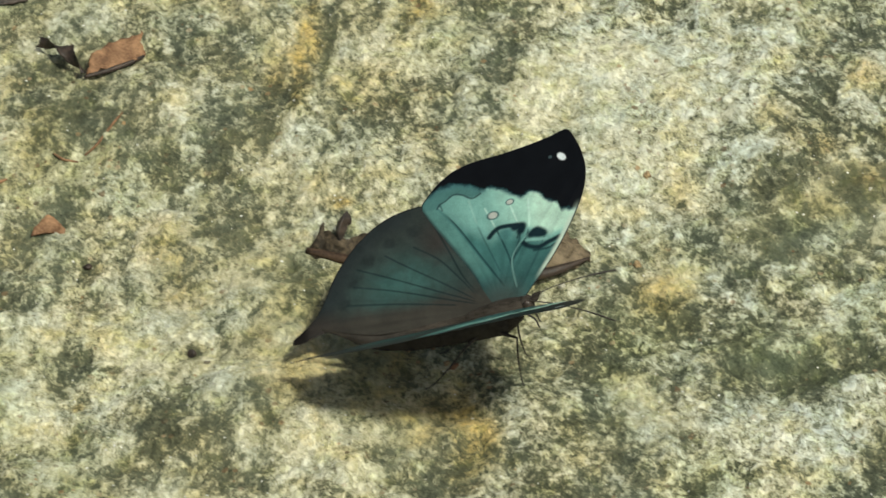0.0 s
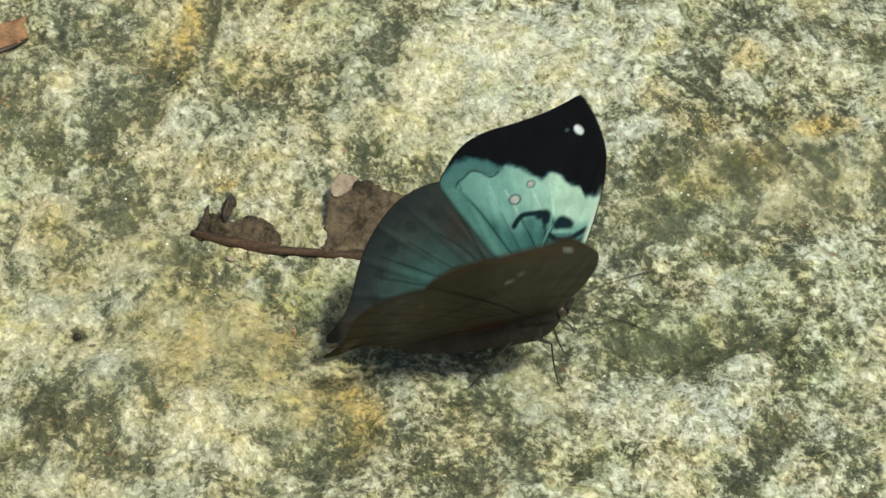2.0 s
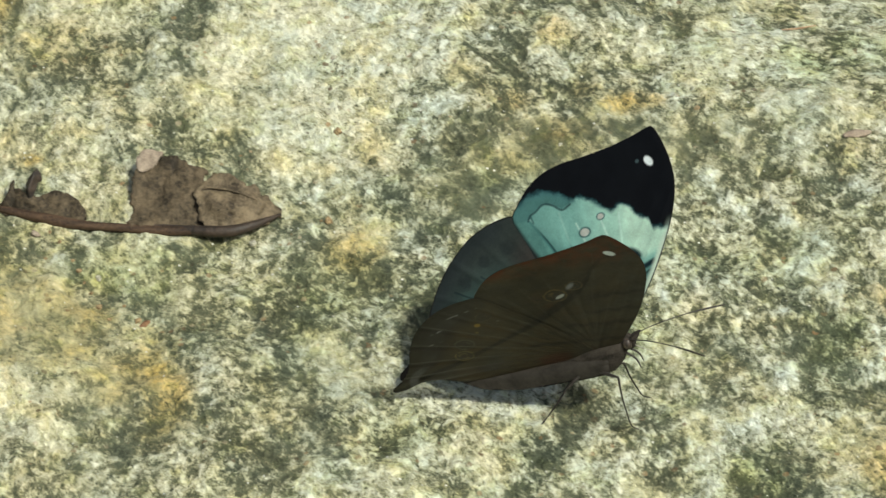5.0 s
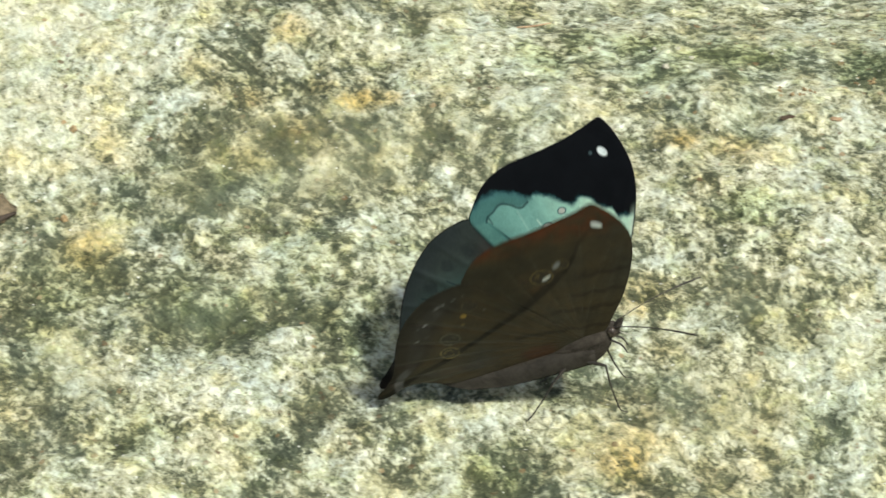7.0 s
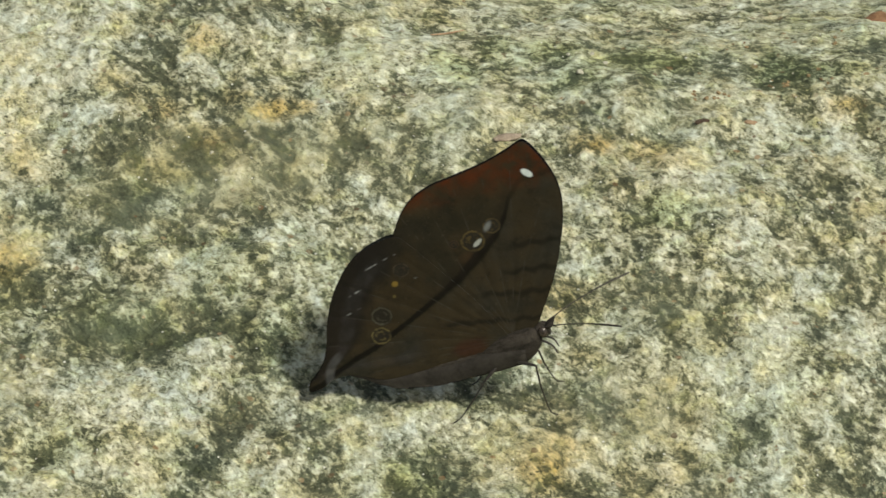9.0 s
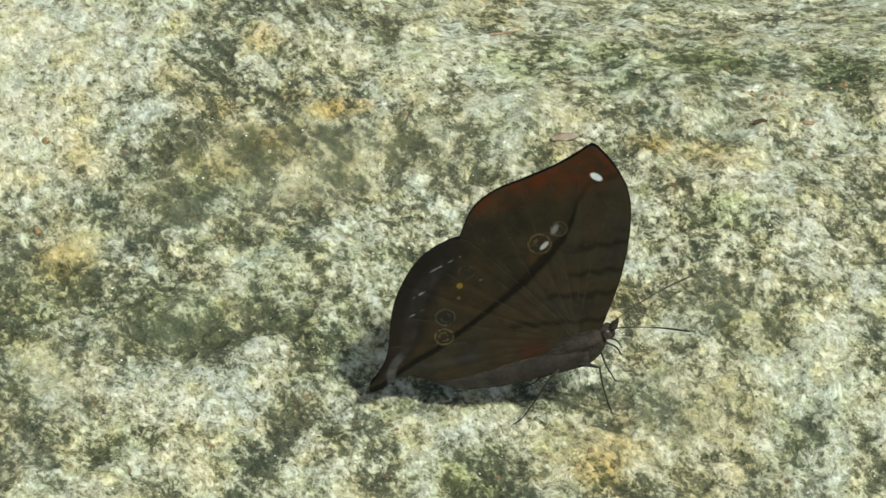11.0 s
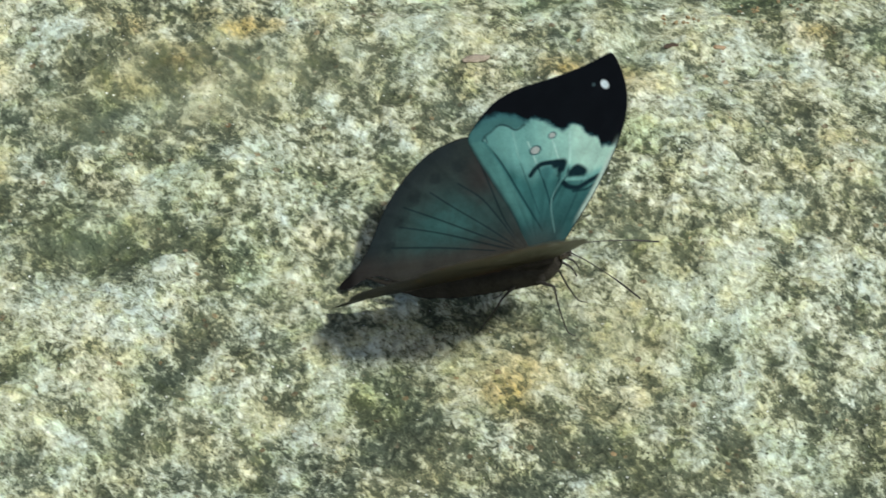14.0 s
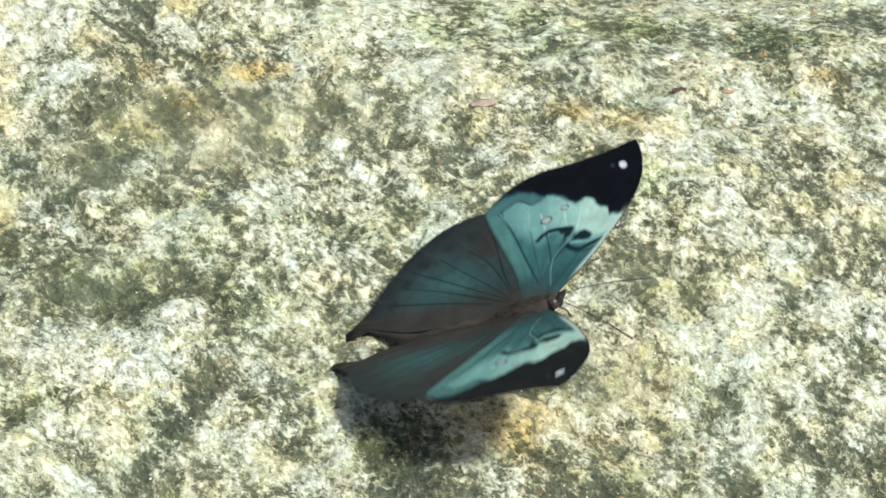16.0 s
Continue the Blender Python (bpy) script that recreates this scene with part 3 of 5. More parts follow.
def tube(bm, points, radii, sides=8, n=24):
    """A round stem through the points; radii are spread along it."""
    line = spline(points, n)
    rr = np.interp(np.linspace(0, 1, n), np.linspace(0, 1, len(radii)), radii)
    rings = []
    for i, (p, r) in enumerate(zip(line, rr)):
        d = Vector(line[min(i + 1, n - 1)] - line[max(i - 1, 0)]).normalized()
        a = d.orthogonal().normalized() if i == 0 else (a - d * a.dot(d)).normalized()
        b = d.cross(a)
        rings.append([bm.verts.new(Vector(p) + (a * math.cos(k) + b * math.sin(k)) * float(r)) for k in np.linspace(0, 2 * math.pi, sides, endpoint=False)])
    for r0, r1 in zip(rings, rings[1:]):
        for k in range(sides):
            bm.faces.new((r0[k], r0[(k + 1) % sides], r1[(k + 1) % sides], r1[k]))
    bm.faces.new(rings[0][::-1])
    bm.faces.new(rings[-1])
    return bm


def sheet(width, rows, thick, seed, fray=0.0, crumple=0.35):
    """A bent, crumpled flake: rows of cross-section curves lofted along x, with thickness and a ragged rim."""
    bm = bmesh.new()
    n, m = len(rows), width
    grid = []
    for i, row in enumerate(rows):
        line = spline(row, m)
        for j in range(m):
            q = Vector(line[j])
            k = noise.noise_vector(q * 420 + Vector((seed, 0, 0)))
            k = k + noise.noise_vector(q * 1100 + Vector((0, seed, 0))) * 0.45
            rim = 1.0 if i in (0, n - 1) or j in (0, m - 1) else crumple
            line[j] = q + k * fray * rim
        grid.append(line)
    for side in (0, 1):
        vs = [[bm.verts.new(p + Vector((0, 0, -thick * side))) for p in line] for line in grid]
        for i in range(n - 1):
            for j in range(m - 1):
                f = (vs[i][j], vs[i + 1][j], vs[i + 1][j + 1], vs[i][j + 1])
                bm.faces.new(f if side == 0 else f[::-1])
        if side == 0:
            top = vs
    rim = [(i, 0) for i in range(n)] + [(n - 1, j) for j in range(1, m)] + [(i, m - 1) for i in range(n - 2, -1, -1)] + [(0, j) for j in range(m - 2, 0, -1)]
    for (a, b), (c, d) in zip(rim, rim[1:] + rim[:1]):
        bm.faces.new((top[a][b], vs[a][b], vs[c][d], top[c][d]))
    bmesh.ops.recalc_face_normals(bm, faces=bm.faces)
    return bm


def loft(sections, steps):
    """Rows for sheet(): smooth curves between a few cross-sections, each given by the same number of points."""
    count = len(sections[0])
    tracks = [spline([s[k] for s in sections], steps) for k in range(count)]
    return [[tracks[k][i] for k in range(count)] for i in range(steps)]


def pebble(bm, centre, r, seed, flat=0.7):
    made = bmesh.ops.create_icosphere(bm, subdivisions=2, radius=r, matrix=Matrix.Translation(centre) @ Matrix.Diagonal((1, 1, flat, 1)))
    for v in made["verts"]:
        v.co += noise.noise_vector(v.co * (0.9 / r) + Vector((seed, 0, 0))) * r * 0.6


# ---- butterfly ----
MM = 0.001
FORE = [(1.5, 0.6), (6.0, 1.2), (9.6, 5.2), (14.5, 12.0), (18.4, 19.2), (20.9, 25.4), (21.8, 30.8), (21.2, 35.9), (19.9, 40.2), (18.8, 42.2), (17.6, 42.3),
        (14.6, 41.4), (9.7, 40.4), (3.6, 39.8), (-1.2, 39.5), (-5.5, 38.3), (-8.6, 36.2), (-11.2, 33.2), (-12.4, 31.0), (-11.0, 27.0), (-7.2, 19.5), (-3.0, 11.0), (-0.3, 4.0)]
HIND = [(1.0, 0.6), (0.4, 4.0), (-3.0, 13.5), (-7.0, 22.0), (-10.0, 28.5), (-12.2, 31.4), (-16.6, 31.3), (-21.2, 29.7), (-25.2, 26.7), (-29.0, 22.4), (-31.7, 17.8),
        (-33.8, 12.9), (-35.9, 9.3), (-38.4, 6.9), (-40.4, 5.4), (-40.6, 4.0), (-38.4, 3.8), (-35.6, 4.8), (-32.6, 4.9), (-29.0, 3.0), (-24.0, 0.8), (-12.0, 0.2), (-4.0, 0.3)]
# the pattern is drawn on a plan that is then slightly sheared into the wing's true proportions
PLAN = np.array(((0.976, 0.0311, 0.21), (0.0137, 0.9237, 0.013)))


def closed_curve(points, n):
    p = np.array(points, float)
    k = len(p)
    out = []
    for i in np.linspace(0, k, n, endpoint=False):
        j, t = int(i), i - int(i)
        a, b, c, d = p[(j - 1) % k], p[j % k], p[(j + 1) % k], p[(j + 2) % k]
        out.append(0.5 * (2 * b + (c - a) * t + (2 * a - 5 * b + 4 * c - d) * t * t + (3 * b - a - 3 * c + d) * t ** 3))
    return np.array(out)


def segment(u, v, a, b):
    """Distance of (u, v) from the stretch a-b and the share of the way along it."""
    a, b = np.array(a, float), np.array(b, float)
    d = b - a
    k = np.clip(((u - a[0]) * d[0] + (v - a[1]) * d[1]) / (d @ d), 0, 1)
    return np.hypot(u - a[0] - k * d[0], v - a[1] - k * d[1]), k


def polyline(u, v, pts):
    return np.min([segment(u, v, a, b)[0] for a, b in zip(pts, pts[1:])], axis=0)


def lay(col, mask, c):
    col += (np.array(c) - col) * np.clip(mask, 0, 1)[:, None]


FORE_VEINS = [[(2, 2), (10, 17), (19.5, 31)], [(2, 2), (7.5, 17), (15.5, 41)], [(2, 2), (4.5, 16), (9, 40)], [(2, 2), (1.5, 16), (2.5, 39)], [(2, 2), (-2, 17), (-4, 38)],
              [(2, 2), (-5, 18), (-9.5, 35)], [(6, 4), (13, 15), (20.5, 28)]]
HIND_VEINS = [[(1, 1), (-5, 13), (-15, 30.5)], [(1, 1), (-7, 11), (-20.5, 29)], [(1, 1), (-9, 9.5), (-26, 25)], [(1, 1), (-11, 8), (-30.5, 19)], [(1, 1), (-12, 6), (-33.5, 12.5)],
              [(1, 1), (-13, 4), (-36.5, 7.5)], [(1, 1), (-14, 2.5), (-33, 4)]]


FORE_LINES = [[(-8.8, 29.7), (-4.9, 22.9), (-0.5, 13.7), (3.2, 6.0)], [(0.6, 26.6), (3.1, 18.9), (4.9, 12.0), (5.6, 5.0)], [(5.8, 26.0), (7.3, 18.3), (5.2, 11.5)],
              [(9.6, 26.6), (9.0, 18.5), (5.2, 11.5)], [(-2.6, 29.6), (-1.0, 22.0), (2.6, 10.0)], [(14.6, 22.0), (10.6, 12.5), (6.6, 4.5)]]
HIND_LINES = [[(-14.6, 21.3), (-9.7, 16.7), (-6.0, 11.2), (-2.9, 6.0)], [(-20.6, 20.8), (-15.7, 16.2), (-9.6, 10.8), (-3.0, 4.6)], [(-26.5, 19.0), (-18.5, 14.0), (-10.5, 8.8), (-3.0, 4.0)],
              [(-27.5, 14.8), (-18.0, 10.8), (-8.0, 5.8), (-2.0, 3.0)], [(-29.0, 10.4), (-18.0, 7.6), (-7.0, 4.2)], [(-10.5, 26.5), (-7.6, 18.5), (-5.0, 11.0), (-2.4, 6.0)]]


def line_on(u, v, pts, half):
    return smooth(half, 0.35 * half, polyline(u, v, spline(pts, 4 * len(pts))))


def fore_upper(u, v, rim):
    """Blue-green base, pale band and black tip of the forewing's upper face."""
    wob = fbm(u, v, 0.55, 61, 3)
    fray = fbm(u, v, 1.3, 62, 3, 0.65)
    col = np.empty((len(u), 3))
    col[:] = (0.030, 0.098, 0.097)
    lay(col, smooth(5, 19, v - 0.2 * u) * 0.75, (0.046, 0.165, 0.158))
    trail = np.interp(v, [6.0, 13.7, 22.9, 29.7], [3.2, -0.5, -4.9, -8.8])
    lay(col, smooth(-0.2, -0.7, u - trail) * smooth(6, 16, v) * 0.85, (0.085, 0.225, 0.205))
    top = np.interp(u, [-12, -10.4, -8.9, -5.6, -1.9, -0.1, 2.9, 5.4, 8.1, 10.2, 12.1, 13.6, 15.4, 16.0, 19.2, 22],
                    [33, 33.6, 34.7, 35.0, 33.7, 31.8, 31.6, 29.8, 27.4, 28.5, 27.2, 25.1, 23.9, 21.8, 21.5, 20]) + 0.45 * wob + 0.5 * fray
    low = np.interp(u, [-12, -8.6, -4.9, -1.2, 1.2, 3.6, 6.7, 9, 12.4, 13.4, 15.8, 20], [29.5, 28.4, 25.2, 22.2, 19.6, 20.9, 20.3, 18.6, 16.6, 15.6, 16.2, 16]) + 0.3 * wob
    lay(col, smooth(-4.5, 1.6, v - low) * (0.40 + 0.60 * smooth(-11, -2, u)) * smooth(-0.6, 0.4, u - trail), (0.17, 0.385, 0.345))
    lay(col, smooth(-0.6, 2.2, v - low) * smooth(-1, 9, u + 0.6 * wob), (0.31, 0.545, 0.455))
    lay(col, smooth(0.2, 2.2, v - low) * smooth(8, 12, u), (0.42, 0.63, 0.515))
    wavy = [(-9.2, 29.6), (-8.6, 30.6), (-7.4, 31.1), (-5.6, 32.2), (-3.7, 31.5), (-1.9, 30.1), (-0.1, 30.8)]
    ridge = np.interp(u, [p[0] for p in wavy], [p[1] for p in wavy])
    lay(col, smooth(-0.2, 0.5, v - ridge) * smooth(1.0, -0.6, u), (0.060, 0.172, 0.166))
    lay(col, smooth(-2.4, 0.6, v - top) * smooth(3, -2, u) * 0.5, (0.045, 0.14, 0.15))
    lay(col, line_on(u, v, wavy, 0.34) * 0.8, (0.012, 0.042, 0.050))
    lay(col, line_on(u, v, [(-8.6, 30.6), (-8.2, 28.9)], 0.3) * 0.6, (0.012, 0.045, 0.05))
    lay(col, smooth(-1.0, 0.3, v - top), (0.024, 0.085, 0.10))
    lay(col, smooth(-0.35, 0.7, v - top), (0.0045, 0.0055, 0.0075))
    # veins: dark below the band, pale within it
    for k, pts in enumerate(FORE_LINES):
        near = line_on(u, v, pts, 0.30)
        lay(col, near * smooth(1.5, -1.0, v - low) * smooth(2, 8, v) * smooth(29, 25, v) * (0.8 if k < 4 else 0.4), (0.011, 0.042, 0.047))
        lay(col, near * smooth(0.4, 2.0, v - low) * smooth(-0.5, -2.0, v - top) * (0.5 if k < 4 else 0.15), (0.52, 0.72, 0.65))
    lay(col, line_on(u, v, [(8.9, 17.7), (6.7, 15.2), (5.2, 11.5), (5.7, 5.0)], 0.26) * 0.5, (0.20, 0.40, 0.37))
    # dark hooks under the band
    ink = (0.006, 0.020, 0.027)
    lay(col, smooth(1.4, 0.6, np.hypot((u - 4.4) / 1.5, (v - 18.8) / 1.3)) * 0.8, (0.045, 0.155, 0.155))
    lay(col, line_on(u, v, [(1.0, 19.0), (2.2, 20.3), (3.6, 20.9), (6.7, 20.5)], 0.80), ink)
    lay(col, line_on(u, v, [(6.4, 20.1), (7.8, 20.0), (7.5, 18.9)], 1.4), ink)
    lay(col, line_on(u, v, [(7.2, 18.8), (6.7, 17.3)], 0.34) * 0.7, ink)
    lay(col, line_on(u, v, [(9.6, 17.3), (10.8, 18.1), (12.0, 17.0), (10.4, 17.2)], 1.3), ink)
    lay(col, line_on(u, v, [(7.9, 15.5), (8.9, 14.4), (11.0, 13.7), (13.2, 14.5), (15.2, 15.2)], 0.78), ink)
    lay(col, line_on(u, v, [(9.8, 13.1), (12.6, 12.9), (14.2, 13.6)], 0.36) * 0.8, ink)
    lay(col, line_on(u, v, [(8.6, 16.1), (12.6, 15.4)], 0.55) * 0.8, (0.20, 0.42, 0.37))
    for c, r in [((2.1, 24.4), 1.05), ((5.8, 26.8), 0.75)]:
        d = np.hypot((u - c[0]) * 0.85 + (v - c[1]) * 0.3, (v - c[1]) - (u - c[0]) * 0.25) / r
        lay(col, smooth(1.22, 1.0, d), (0.05, 0.13, 0.13))
        lay(col, smooth(0.9, 0.7, d), (0.42, 0.43, 0.40))
    lay(col, smooth(0.95, 0.65, np.hypot((u - 17.1) + 0.35 * (v - 35.5), (v - 35.5) * 0.75)), (0.72, 0.77, 0.80))
    lay(col, smooth(0.5, 0.25, np.hypot(u - 14.8, v - 36.0)), (0.05, 0.08, 0.09))
    lay(col, smooth(1.5, 0.4, rim) * smooth(24, 18, v) * smooth(9, 12, u), (0.46, 0.56, 0.47))
    lay(col, smooth(9, 2, np.hypot(u - 2, v - 1)) * 0.7, (0.05, 0.05, 0.045))
    lay(col, smooth(0.35, 0.1, rim) * np.maximum(smooth(29, 32, v), smooth(2, 5, u - 0.4 * v)), (0.012, 0.011, 0.012))
    lay(col, smooth(0.9, 0.1, rim) * smooth(-2, -6, u - 0.4 * v) * smooth(31, 29, v) * 0.8, (0.022, 0.034, 0.038))
    return col


def hind_upper(u, v, rim):
    wob = fbm(u, v, 0.3, 71, 3)
    fray = fbm(u, v, 0.9, 72, 3, 0.65)
    col = np.empty((len(u), 3))
    col[:] = (0.032, 0.041, 0.038)
    mid = np.exp(-(((u + 17) / 9.5) ** 2 + ((v - 13) / 6.5) ** 2))
    lay(col, np.clip(mid * (1.0 + 0.35 * wob + 0.25 * fray), 0, 1), (0.039, 0.102, 0.095))
    lay(col, smooth(6, 0, np.hypot((u + 9.5) / 1.0, (v - 22) / 1.7) + 1.2 * wob) * 0.85, (0.040, 0.034, 0.031))
    lay(col, smooth(6.5, 1.5, rim + 1.2 * wob) * smooth(-12, -18, u) * 0.75, (0.019, 0.025, 0.028))
    for k in range(5):                                     # dusky blotches between the veins
        c = ((-14.5, 25.2), (-19.5, 23.6), (-24.4, 20.4), (-27.4, 15.8), (-29.4, 11.0))[k]
        lay(col, smooth(2.0, 0.6, np.hypot(u - c[0], v - c[1]) + 0.8 * fray) * 0.55, (0.015, 0.019, 0.021))
    lay(col, smooth(8.5, 3.5, v + 0.06 * u + 1.2 * wob), (0.047, 0.043, 0.036))
    lay(col, smooth(-27, -36, u) * smooth(12, 6, v), (0.034, 0.029, 0.026))
    lay(col, smooth(-36.5, -38.5, u), (0.012, 0.010, 0.009))
    veins = np.max([line_on(u, v, q, 0.27) for q in HIND_LINES], axis=0)
    lay(col, veins * smooth(29, 22, v) * smooth(-1, -5, u) * 0.7, (0.010, 0.019, 0.022))
    lay(col, smooth(0.4, 0.1, rim) * smooth(-10, -13, u), (0.018, 0.015, 0.014))
    return col


def leaf_under(u, v, rim, fore):
    """Dead-leaf pattern of the under face: dark midrib, rust tip, eyespots."""
    wob = fbm(u, v, 0.35, 81, 4)
    col = np.empty((len(u), 3))
    col[:] = (0.0235, 0.0198, 0.0130)
    mid = np.interp(u, [-41, -37.8, -30.9, -23.2, -16.4, -9.7, -3.6, -0.5, 3.3, 7.0, 9.8, 11.6, 15.2], [4.0, 4.7, 7.2, 9.4, 12.0, 14.9, 17.8, 19.8, 22.2, 24.8, 28.0, 31.0, 34.4]) + 0.4 * wob
    lay(col, smooth(-0.5, 1.5, mid - v) * 0.9, (0.0305, 0.0275, 0.0212))
    lay(col, smooth(0, 8, v - mid) * smooth(0, -20, u) * 0.6, (0.019, 0.015, 0.012))
    lay(col, smooth(0.2, 0.75, fbm(u, v, 0.16, 83, 3) * 0.5 + 0.5) * 0.75, (0.043, 0.030, 0.0155))
    lay(col, smooth(0.1, 0.6, fbm(u, v, 0.55, 89, 4, 0.7)) * 0.45, (0.012, 0.0105, 0.008))
    lay(col, smooth(0.35, 0.7, fbm(u, v, 1.6, 90, 3, 0.7)) * 0.5, (0.055, 0.046, 0.034))
    rust = smooth(33.0, 39.0, v + 0.12 * u + 2.4 * wob)
    lay(col, rust * fore * np.clip(0.5 + 0.9 * fbm(u, v, 0.6, 84, 4), 0, 1), (0.080, 0.021, 0.007))
    lay(col, smooth(2.0, 0.3, np.hypot((u - 0.5) / 1.8, v - 21.5)) * 0.5, (0.10, 0.055, 0.025))
    for v0, u0, fall, start in ((20.9, 7.7, 0.15, 6), (15.2, 7.0, 0.22, 3), (12.5, -0.8, 0.27, -3), (9.0, -11.5, 0.265, -12)):   # cross bands of the costal side
        line = v0 - fall * (u - u0) + 0.7 * wob + 0.25 * np.sin(1.6 * u)
        lay(col, smooth(1.0, 0.2, np.abs(v - line)) * smooth(start, start + 4, u) * smooth(0, 2, mid - v) * 0.75, (0.011, 0.009, 0.007))
    # glossy grey sheen near the hindwing margin, painted into the scale colour
    sheen = smooth(2.2, 0.8, np.abs(rim - 4.4 - 0.6 * wob)) * smooth(-14, -20, u) * (1 - fore)
    lay(col, smooth(9.5, 6.0, rim + 0.7 * wob) * smooth(-11, -17, u) * smooth(0.5, 2.5, v - mid) * (1 - fore) * 0.75, (0.0125, 0.0105, 0.0105))
    lay(col, sheen * (0.30 + 0.35 * fbm(u, v, 0.45, 94, 3)), (0.044, 0.041, 0.043))
    broad = 0.75 + 0.75 * np.exp(-((u - 0.5) / 6.5) ** 2)
    lay(col, smooth(1.25 * broad, 0.4 * broad, np.abs(v - mid)) * (0.97 - 0.6 * smooth(9, 13, u)), (0.0055, 0.0045, 0.0036))
    lay(col, smooth(2.6, 0.6, np.abs(v - mid - 1.2)) * smooth(20, 0, np.abs(u - 2)) * 0.45, (0.018, 0.013, 0.010))
    lay(col, smooth(0.2, 0.05, np.min([polyline(u, v, q) for q in FORE_VEINS[:6] + HIND_VEINS], axis=0)) * smooth(-0.25, 0.4, fbm(u, v, 0.5, 87, 2)) * 0.4, (0.060, 0.055, 0.047))
    for c, r, tint in [((1.9, 24.7), 2.35, (0.095, 0.068, 0.028)), ((-22.7, 11.0), 1.95, (0.115, 0.09, 0.038)), ((-21.0, 15.2), 2.05, (0.066, 0.060, 0.044)), ((-13.6, 23.8), 1.6, (0.055, 0.042, 0.028)), ((-1.9, 25.3), 1.0, (0.055, 0.034, 0.02)), ((6.5, 26.6), 1.7, (0.07, 0.052, 0.024))]:
        d = np.hypot(u - c[0], v - c[1]) / r
        lay(col, smooth(1.15, 1.0, d), (0.024, 0.020, 0.016))
        lay(col, smooth(0.15, 0.04, np.abs(d - 0.93 + 0.08 * fbm(u, v, 1.6, 96, 2))) * np.clip(0.85 + 1.4 * fbm(u, v, 1.1, 88, 2), 0, 1), tint)
        lay(col, smooth(0.22, 0.06, np.abs(d - 0.45 + 0.14 * fbm(u, v, 1.9, 97, 2))) * np.clip(0.4 + 1.5 * fbm(u, v, 1.3, 98, 2), 0, 0.7), tint)
    lay(col, smooth(0.75, 0.4, np.hypot(u + 15.9, v - 21.2) + 0.2 * wob), (0.20, 0.13, 0.03))
    lay(col, smooth(0.5, 0.25, np.hypot(u + 17.0, v - 18.6)), (0.11, 0.08, 0.03))
    lay(col, smooth(1.0, 0.6, np.hypot((u - 2.6) * 0.8, (v - 24.0) * 1.5 - (u - 2.6) * 0.7)), (0.42, 0.43, 0.42))
    lay(col, smooth(1.1, 0.3, np.hypot((u - 5.7) - (v - 26.8) * 0.6, (v - 26.8) * 0.8)), (0.15, 0.155, 0.16))
    lay(col, smooth(0.95, 0.65, np.hypot((u - 17.1) + 0.45 * (v - 35.4), (v - 35.4) * 0.7)) * fore, (0.72, 0.78, 0.82))
    lay(col, smooth(1.2, 0.5, np.abs(np.hypot(u + 30, v - 4) - 6)) * smooth(-31, -33, u) * 0.35 * (1 - fore), (0.16, 0.16, 0.17))
    for w in (18, 21.5, 25):                                             # pale ticks along the hindwing rim, brightened to paint in gloss highlights
        lay(col, smooth(0.22, 0.06, np.abs(v - w - 0.2 * (u + 27))) * smooth(1.6, 0.8, np.abs(rim - 4.6 - wob)) * smooth(-0.1, 0.4, fbm(u, v, 0.7, 93, 2)) * 0.9 * (1 - fore), (0.27, 0.27, 0.28))
    lay(col, smooth(3.0, 0.8, np.hypot((u + 7) / 1.8, v - 2.0) + 0.8 * wob) * (1 - fore) * 0.55, (0.055, 0.018, 0.012))
    edge = np.maximum(smooth(29, 32, v), smooth(2, 5, u - 0.4 * v)) if fore else smooth(-10, -13, u)
    lay(col, smooth(0.22, 0.05, rim) * edge, (0.016, 0.012, 0.010))
    col *= np.array((0.86, 0.89, 0.84))
    return col


